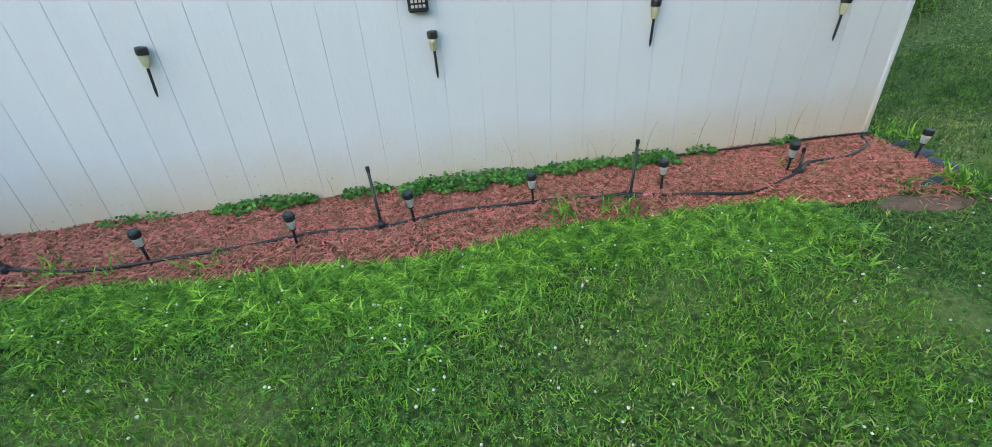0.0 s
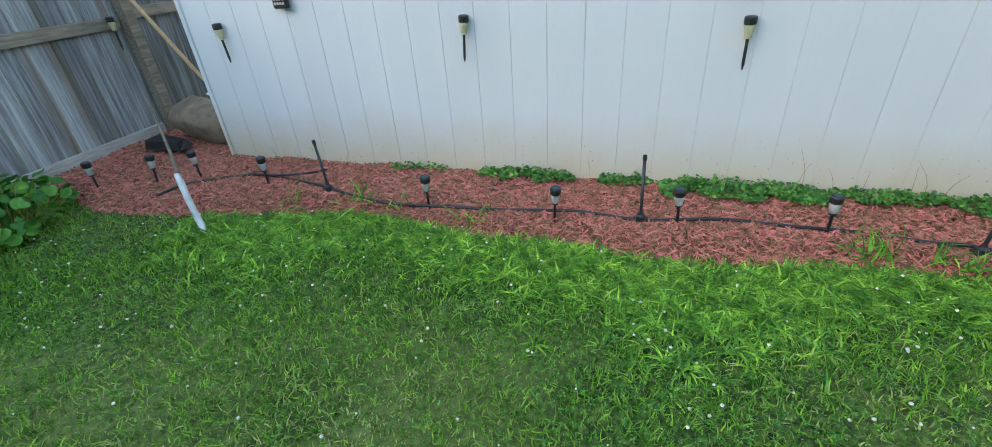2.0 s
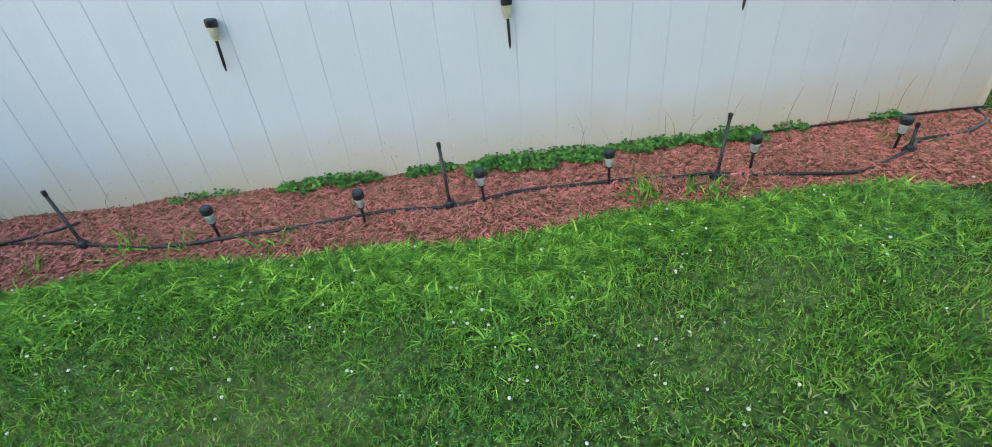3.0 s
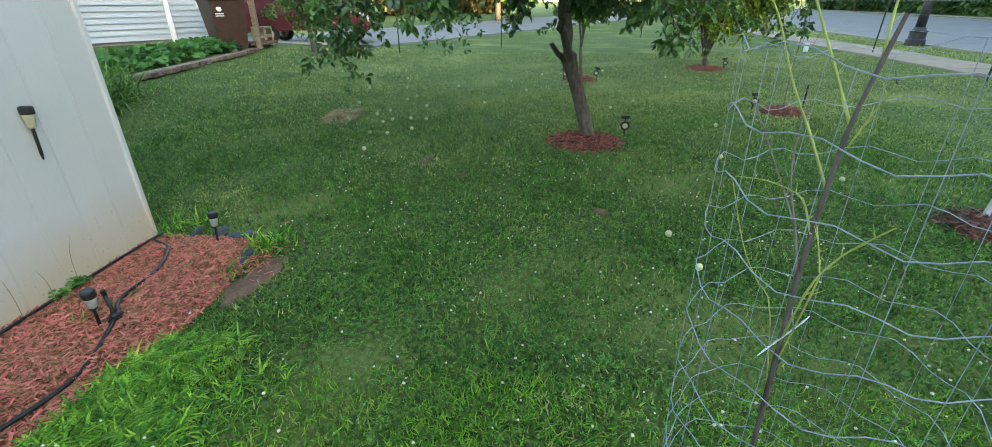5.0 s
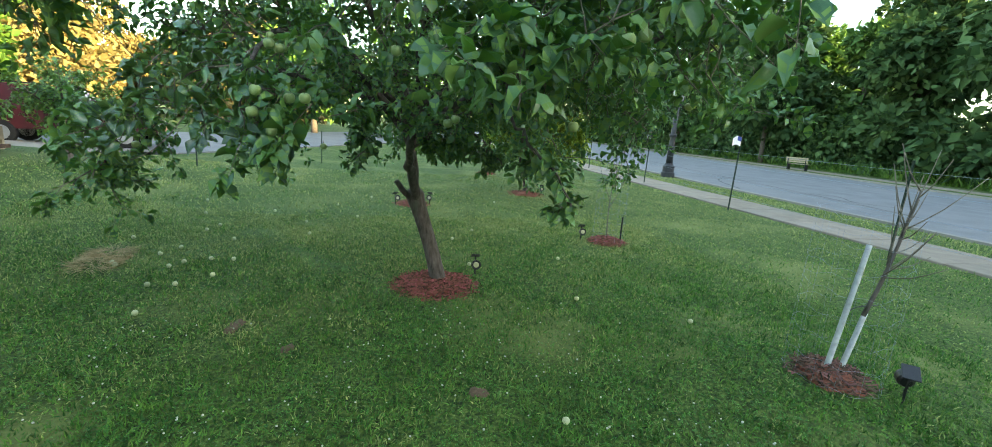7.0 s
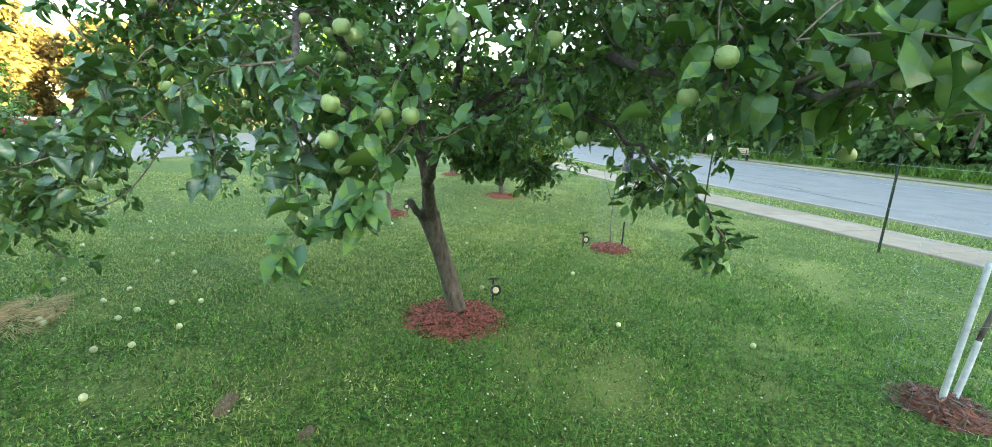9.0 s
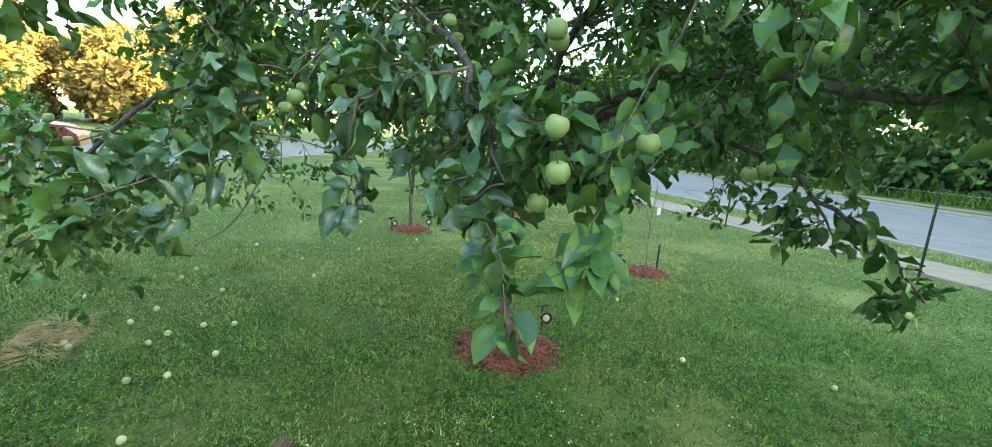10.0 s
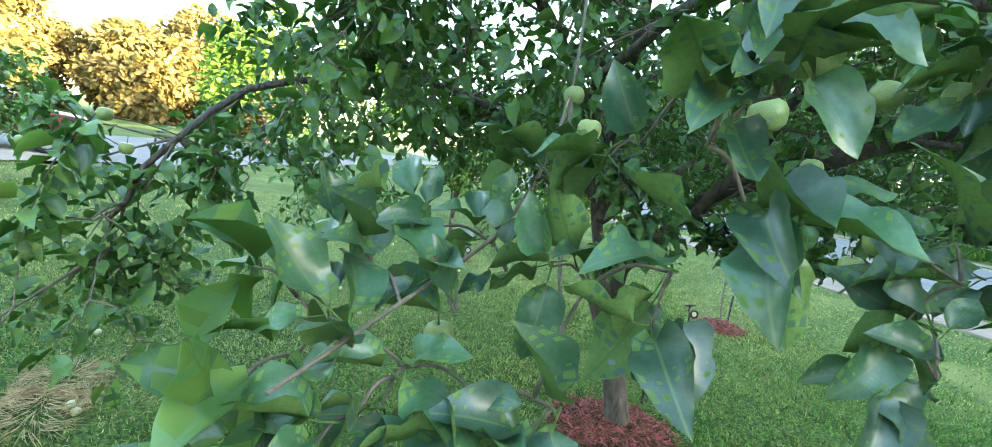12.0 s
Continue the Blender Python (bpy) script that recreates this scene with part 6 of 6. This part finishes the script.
def cross_road():
    vs = [(17, 5.8, 0.03), (60, -17.4, 0.03), (64, -8, 0.03), (20.5, 13.5, 0.03)]
    v2 = [(x, y, z - 0.15) for x, y, z in vs]
    o = new("road", Geo().add(vs + v2, [(0, 1, 2, 3), (0, 4, 5, 1), (1, 5, 6, 2), (2, 6, 7, 3), (3, 7, 4, 0)]).mesh("road", M_ROAD))
    tagged(o, "pale grey side street beyond the lawn", "road", kind="structure")
    d = new("driveway", Geo().add([(11.6, 6.4, 0.46), (13.2, 5.9, 0.36), (17.5, 5.9, 0.06), (20, 12.5, 0.06), (14, 9.6, 0.4)], [(0, 1, 2, 3, 4)]).mesh("driveway", M_CONCRETE))
    tagged(d, "pale concrete driveway beside the house", "driveway", kind="structure")
    for k, pts in enumerate(([(9, -13.6), (12, -14.5), (18, -16), (28, -18.5)], [(10.5, -15.2), (11.5, -14.7), (12.6, -15.5), (13.5, -15.0)], [(14, -12.6), (17, -14.4), (19, -17.5)])):
        c = bezier([(x, y, 0.014) for x, y in pts], 20)
        g = Geo()
        vs = []
        for i, p in enumerate(c):
            w = 0.035 + 0.02 * math.sin(i * 2.1)
            vs += [(p.x, p.y - w, 0.017), (p.x, p.y + w, 0.017)]
        o = new("road_crack", g.add(vs, [(2 * i, 2 * i + 2, 2 * i + 3, 2 * i + 1) for i in range(len(c) - 1)]).mesh("road_crack", M_CRACK))
        tagged(o, "dark sealed crack in the street", "crack", kind="structure")


cross_road()


def flag_post(x, y, h, flag, lean):
    z = gz(x, y)
    t = thing("metal_post", x, y, z, "thin green metal garden post" + (" with a little flag on top" if flag else " on the lawn"), "post", "garden posts")
    t.matrix_world = pose(x, y, z, lean, 0, 0)
    part("post", Geo().box((0, 0, h / 2 - 0.05), (0.035, 0.012, h + 0.1)).box((0, 0.012, h / 2 - 0.05), (0.008, 0.02, h + 0.1)), M_POST, t)
    if flag:
        f = part("flag", Geo().add([(0, 0, h), (0.02, 0.12, h + 0.03), (0.0, 0.24, h - 0.02), (0, 0, h + 0.2), (0.02, 0.12, h + 0.23), (0, 0.24, h + 0.16)], [(0, 1, 4, 3), (1, 2, 5, 4)]), M_FLAGW, t, "small striped cloth flag")
        for i in range(3):
            part("stripe", Geo().add([(0.004, 0, h + 0.02 + 0.06 * i), (0.024, 0.12, h + 0.05 + 0.06 * i), (0.004, 0.24, h + 0.06 * i), (0.004, 0, h + 0.045 + 0.06 * i), (0.024, 0.12, h + 0.075 + 0.06 * i), (0.004, 0.24, h + 0.025 + 0.06 * i)], [(0, 1, 4, 3), (1, 2, 5, 4)]), M_FLAGR, f)
        part("canton", Geo().add([(-0.004, 0, h + 0.1), (0.014, 0.1, h + 0.125), (-0.004, 0, h + 0.2), (0.014, 0.1, h + 0.225)], [(0, 1, 3, 2)]), M_FLAGB, f)
        part("stick", Geo().tube([(0, 0, h - 0.1), (0, 0, h + 0.24)], 0.004, 5), M_POLE, t)


for x, y, h, f, ln in ((9.75, -8.1, 1.5, True, 1), (14.7, -9.15, 1.5, True, 1), (5.7, -7.35, 1.5, False, 1), (1.5, -6.9, 1.5, False, 0), (19.5, -9.6, 1.4, False, 0), (24.5, -10.1, 1.4, False, 0), (16.9, 1.33, 1.0, False, 0), (12.9, 3.75, 0.85, False, 0), (21.5, -4.2, 1.0, False, 0)):
    flag_post(x, y, h, f, ln)
wf = thing("wire_fence", 9.7, -8.1, 0, "thin garden wires strung between the posts", "fence")
for z in (0.35, 0.7, 1.05, 1.35):
    o = part("wire", Geo().tube([(1.5, -6.9, z), (5.7, -7.35, z - 0.02), (9.75, -8.1, z), (14.7, -9.15, z - 0.02), (19.5, -9.6, z), (24.5, -10.1, z)], 0.003, 4, False), M_WIRE, wf)
    o.matrix_parent_inverse = wf.matrix_world.inverted()


def street_lamp(x, y):
    t = thing("street_lamp", x, y, 0, "black cast-iron street lamp post with a wide base", "street lamp")
    part("base", Geo().lathe([(0.27, 0), (0.27, 0.18), (0.23, 0.22), (0.23, 0.4), (0.25, 0.44), (0.18, 0.5), (0.16, 0.56)], 16), M_IRON, t)
    g = Geo().lathe([(0.135, 0.55), (0.12, 1.2), (0.1, 1.7), (0.09, 2.9)], 14)
    part("shaft", g, M_IRON, t, smooth=True)
    part("collar", Geo().lathe([(0.13, 1.62), (0.15, 1.66), (0.15, 1.72), (0.12, 1.76)], 14), M_IRON, t)
    part("collar", Geo().lathe([(0.12, 2.85), (0.14, 2.9), (0.1, 2.96)], 14), M_IRON, t)
    part("lantern", Geo().lathe([(0.1, 2.96), (0.2, 3.1), (0.24, 3.5), (0.2, 3.55)], 12), M_LENS, t, "frosted glass lantern", True)
    part("lantern_cap", Geo().lathe([(0.26, 3.55), (0.2, 3.68), (0.06, 3.78), (0.02, 3.9)], 12), M_IRON, t)


street_lamp(17.3, -12.05)


def park_bench(x, y, turn):
    t = thing("park_bench", x, y, 0, "pale bench on the grass across the street", "bench", rz=turn)
    for i in range(3):
        part("seat_slat", Geo().box((0, -0.14 + 0.14 * i, 0.45), (1.5, 0.11, 0.04), ch=0.006), M_BLOCK, t)
        part("back_slat", Geo().box((0, 0.24 + 0.02 * i, 0.6 + 0.13 * i), (1.5, 0.03, 0.1), ch=0.006), M_BLOCK, t)
    for sx in (-0.6, 0.6):
        part("leg", Geo().box((sx, 0.05, 0.22), (0.05, 0.4, 0.44), ch=0.006), M_IRON, t)
        part("back_support", Geo().box((sx, 0.27, 0.68), (0.05, 0.04, 0.5), ch=0.006), M_IRON, t)


park_bench(27, -30.5, 15)


# ---- house ----
def house():
    a = -32.7
    h = thing("house", 11.95, 7.5, 0.5, "house end clad in pale horizontal vinyl siding", "house", rz=a)
    # local x runs along the wall towards its far corner (0), y into the house
    L, H, zb = 9.0, 5.2, 0.18
    wall = part("wall", Geo().box((-L / 2, 0.2, H / 2 + zb), (L, 0.36, H)), M_SIDING, h)
    part("far_wall", Geo().box((-0.2, 3.2, H / 2 + zb), (0.36, 5.6, H)), M_SIDING, h)
    part("foundation", Geo().box((-L / 2, 0.22, -0.1), (L - 0.05, 0.38, 0.62)), M_FOUND, h)
    pitch = 0.115
    me = Geo().add([(-L / 2, 0.018, 0), (L / 2, 0.018, 0), (L / 2, -0.03, 0), (-L / 2, -0.03, 0), (L / 2, 0.018, pitch), (-L / 2, 0.018, pitch), (L / 2, 0.004, pitch), (-L / 2, 0.004, pitch)],
                   [(0, 1, 2, 3), (3, 2, 6, 7), (1, 4, 6, 2), (0, 3, 7, 5), (5, 7, 6, 4)]).mesh("siding_board", M_SIDING)
    for i in range(int(H / pitch)):
        o = new("siding_board", me)
        o.parent = wall
        o.matrix_basis = pose(-L / 2 - 0.06, 0.0, zb + i * pitch)
    part("corner_trim", Geo().box((-0.03, 0.02, H / 2 + zb), (0.1, 0.12, H), ch=0.006), M_TRIM, h)
    part("downspout", Geo().box((-1.4, -0.055, H / 2 + 0.1), (0.09, 0.07, H), ch=0.01), M_TRIM, h)
    win = part("window", Geo().box((-0.5, -0.03, 1.35), (0.5, 0.02, 1.0)), M_TEAL, h)
    for sx in (-1, 1):
        part("frame_side", Geo().box((-0.5 + sx * 0.24, -0.035, 1.35), (0.06, 0.07, 1.12), ch=0.006), M_TRIM, win)
    for sz in (-1, 1):
        part("frame_rail", Geo().box((-0.5, -0.035, 1.35 + sz * 0.53), (0.42, 0.07, 0.06), ch=0.006), M_TRIM, win)
    part("pane", Geo().box((-0.5, -0.046, 1.35), (0.36, 0.006, 0.94)), M_PANE, win)
    lamp = part("wall_lamp", Geo().box((-0.6, -0.07, 2.02), (0.5, 0.08, 0.06), ch=0.01).box((-0.85, -0.1, 1.99), (0.12, 0.12, 0.16), ch=0.02), M_FOUND, h, "grey motion-sensor lamp")
    r = Geo()
    r.add([(-L - 0.4, -0.5, H + zb), (0.4, -0.5, H + zb), (0.4, 3.2, H + zb + 2.2), (-L - 0.4, 3.2, H + zb + 2.2), (-L - 0.4, 6.6, H + zb), (0.4, 6.6, H + zb)],
          [(0, 1, 2, 3), (3, 2, 5, 4), (1, 5, 2), (0, 3, 4), (0, 4, 5, 1)])
    part("roof", r, M_ROOF, h)


house()


def wheelie_bin(x, y, turn):
    t = thing("wheelie_bin", x, y, gz(x, y), "brown wheeled refuse bin with a yellow lid", "bin", rz=turn)
    g = Geo().add([(-0.27, -0.27, 0.06), (0.27, -0.27, 0.06), (0.27, 0.27, 0.06), (-0.27, 0.27, 0.06), (-0.35, -0.38, 0.98), (0.35, -0.38, 0.98), (0.35, 0.38, 0.98), (-0.35, 0.38, 0.98)],
                  [(3, 2, 1, 0), (0, 1, 5, 4), (1, 2, 6, 5), (2, 3, 7, 6), (3, 0, 4, 7), (4, 5, 6, 7)])
    part("body", g, M_BIN, t)
    part("rim", Geo().box((0, 0, 0.96), (0.74, 0.8, 0.05), ch=0.01), M_BIN, t)
    part("lid", Geo().box((0, -0.01, 1.015), (0.77, 0.84, 0.06), ch=0.025), M_BINLID, t, "bright yellow plastic lid")
    part("handle", Geo().tube([(-0.28, 0.44, 0.95), (0.28, 0.44, 0.95)], 0.018, 8), M_BIN, t)
    for sx in (-0.28, 0.28):
        part("wheel", Geo().lathe([(0.12, -0.03), (0.13, 0), (0.12, 0.03)], 16, pose(sx, 0.27, 0.13, 0, 90, 0)), M_TYRE, t)
    part("mark", Geo().lathe([(0.05, 0), (0.05, 0.004), (0.03, 0.004)], 12, pose(-0.18, -0.36, 0.78, 84)), M_TRIM, t)
    part("text_bar", Geo().box((-0.18, -0.352, 0.69), (0.16, 0.01, 0.022)), M_TRIM, t)
    part("text_bar", Geo().box((-0.18, -0.346, 0.65), (0.16, 0.01, 0.018)), M_TRIM, t)


wheelie_bin(10.4, 6.75, -40)


def bed_edging():
    rd = random.Random(8)
    me = Geo().box((0, 0, 0), (0.2, 0.1, 0.065), ch=0.006).mesh("brick", M_BRICK)
    e = thing("brick_edging", 7.6, 5.9, 0.4, "low edging of loose bricks along the house bed", "edging")
    inv = e.matrix_world.inverted()
    for i in range(46):
        x = 5.6 + i * 0.105
        y = 5.68 + 0.105 * (x - 5.6) + rd.uniform(-0.02, 0.02)
        for k in range(1):
            o = new("brick", me)
            o.parent = e
            o.matrix_parent_inverse = inv
            o.matrix_basis = pose(x, y + 0.03 * k, gz(x, y) + 0.03 + 0.066 * k, rd.uniform(-4, 4), rd.uniform(-4, 4), 80 + rd.uniform(-14, 14))
    p = thing("brick_pile", 11.0, 6.4, gz(11.0, 6.4), "small untidy pile of reddish bricks on the driveway edge", "bricks")
    for i in range(16):
        o = new("brick", me)
        o.parent = p
        o.matrix_basis = pose(rd.uniform(-0.35, 0.35), rd.uniform(-0.16, 0.16), 0.035 + 0.066 * (i // 7), rd.uniform(-3, 3), rd.uniform(-3, 3), rd.uniform(0, 180))
    w = thing("wood_post", 10.75, 6.3, gz(10.75, 6.3), "short brown wooden post with a dark cap", "post")
    part("shaft", Geo().box((0, 0, 0.5), (0.1, 0.1, 1.0), ch=0.008), M_RAIL, w)
    part("cap", Geo().box((0, 0, 1.04), (0.13, 0.13, 0.08), ch=0.02), M_IRON, w)
    part("brace", Geo().tube([(0.05, 0.06, 0.7), (-0.05, 0.1, 1.45)], 0.018, 7), M_POLE, w)
    b = thing("concrete_block", 11.5, 6.6, gz(11.5, 6.6), "pale hollow concrete block standing on the driveway", "block", rz=-30)
    for z in (0, 0.2):
        for s in (-0.18, 0, 0.18):
            part("web", Geo().box((s, 0, 0.1 + z), (0.04, 0.2, 0.19), ch=0.004), M_BLOCK, b)
        for s in (-1, 1):
            part("face", Geo().box((0, 0, 0.1 + z + s * 0.085), (0.4, 0.2, 0.035), ch=0.004), M_BLOCK, b)
    board = thing("landscape_timber", 7.9, 6.05, gz(7.9, 6.05), "long weathered timber edging the bed", "timber", rz=6)
    part("beam", Geo().box((0, -0.16, 0.03), (4.4, 0.09, 0.07), ch=0.012), M_RAIL, board)


bed_edging()


def parked_car():
    t = thing("car", 19.1, 8.7, 0.02, "dark red estate car parked on the drive", "car", rz=-82)
    # local x forward
    prof = [(-2.25, 0.45), (-2.3, 0.8), (-2.2, 1.05), (-2.0, 1.6), (-1.6, 1.72), (0.1, 1.7), (0.85, 1.12), (1.95, 0.98), (2.25, 0.75), (2.3, 0.45)]
    bm = bmesh.new()
    rows = []
    for y, k in ((-0.9, 0), (-0.86, 1), (0.86, 1), (0.9, 0)):
        rows.append([bm.verts.new((x * (0.99 if not k else 1), y * (0.84 if z > 1.15 else 1), z - (0.03 if not k and z > 0.5 else 0))) for x, z in prof])
    for a, b in zip(rows, rows[1:]):
        for i in range(len(prof) - 1):
            bm.faces.new((a[i], a[i + 1], b[i + 1], b[i]))
        bm.faces.new((a[-1], a[0], b[0], b[-1]))
    bm.faces.new(rows[0][::-1])
    bm.faces.new(rows[-1])
    bmesh.ops.recalc_face_normals(bm, faces=bm.faces)
    bmesh.ops.bevel(bm, geom=bm.edges[:], offset=0.025, segments=2, affect="EDGES")
    me = bpy.data.meshes.new("body")
    bm.to_mesh(me)
    bm.free()
    me.materials.append(M_CAR)
    o = new("body", me)
    o.parent = t
    for s in (-1, 1):
        part("side_window", Geo().add([(-1.75, s * 0.775, 1.12), (0.6, s * 0.775, 1.14), (0.05, s * 0.765, 1.6), (-1.6, s * 0.765, 1.62)], [(0, 1, 2, 3) if s < 0 else (3, 2, 1, 0)]), M_PANE, t)
        part("tail_light", Geo().box((-2.2, s * 0.72, 0.98), (0.12, 0.22, 0.3), ch=0.03), M_REDLIGHT, t)
        part("head_light", Geo().box((2.2, s * 0.66, 0.78), (0.16, 0.34, 0.14), ch=0.03), M_LENS, t)
        for x in (-1.4, 1.45):
            w = part("wheel", Geo().lathe([(0.3, -0.11), (0.34, -0.08), (0.34, 0.08), (0.3, 0.11)], 20, pose(x, s * 0.82, 0.34, 90, 0, 0)), M_TYRE, t)
            part("rim", Geo().lathe([(0.21, -0.115), (0.2, 0.0), (0.21, 0.115)], 14, pose(x, s * 0.825, 0.34, 90, 0, 0)), M_CHROME, w)
    part("rear_window", Geo().add([(-2.19, -0.62, 1.14), (-2.19, 0.62, 1.14), (-2.04, 0.56, 1.55), (-2.04, -0.56, 1.55)], [(0, 3, 2, 1)]), M_PANE, t)
    part("bumper", Geo().box((-2.28, 0, 0.5), (0.14, 1.7, 0.2), ch=0.04), M_BLACK, t)
    part("number_plate", Geo().box((-2.315, 0, 0.86), (0.02, 0.34, 0.14), ch=0.004), M_TAG, t)
    for s in (-1, 1):
        part("roof_rail", Geo().tube([(-1.7, s * 0.62, 1.72), (-1.6, s * 0.62, 1.77), (-0.1, s * 0.62, 1.76), (0.0, s * 0.62, 1.7)], 0.018, 6), M_BLACK, t)


parked_car()


def verge_growth():
    """Tall rough grass and brush before the wood across the street."""
    n = 26000
    x = RNG.uniform(0, 75, n)
    y = -29.5 - 0.2 * x - np.abs(RNG.normal(0, 2.2, n))
    s = RNG.uniform(0.3, 1.0, n)
    o = new("rough_grass", scatter("rough_grass", *blade(2, 0.05, 0.5), np.stack([x, y, np.zeros(n)], 1), spin(n, 0.3), s, M_LIGHTLEAF))
    tagged(o, "tall rough grass along the wood's edge", "grass", kind="stuff")
    n = 34000
    x = RNG.uniform(-15, 85, n)
    y = -34 - 0.15 * x + RNG.normal(0, 1.5, n)
    z = np.abs(RNG.normal(0, 2.4, n))
    tv = np.array([(0, 0, 0), (0.35, 0.4, 0.05), (0, 1, -0.1), (-0.35, 0.4, 0.05)])
    o = new("undergrowth", scatter("undergrowth", tv, np.array([(0, 1, 2), (0, 2, 3)]), np.stack([x, y, z], 1), frames(RNG.normal(0, 1, (n, 3)), RNG.normal(0, 1, (n, 3))), RNG.uniform(0.25, 0.6, n), M_DARKLEAF))
    tagged(o, "dark brushy undergrowth at the wood's edge", "bushes", kind="stuff")


verge_growth()
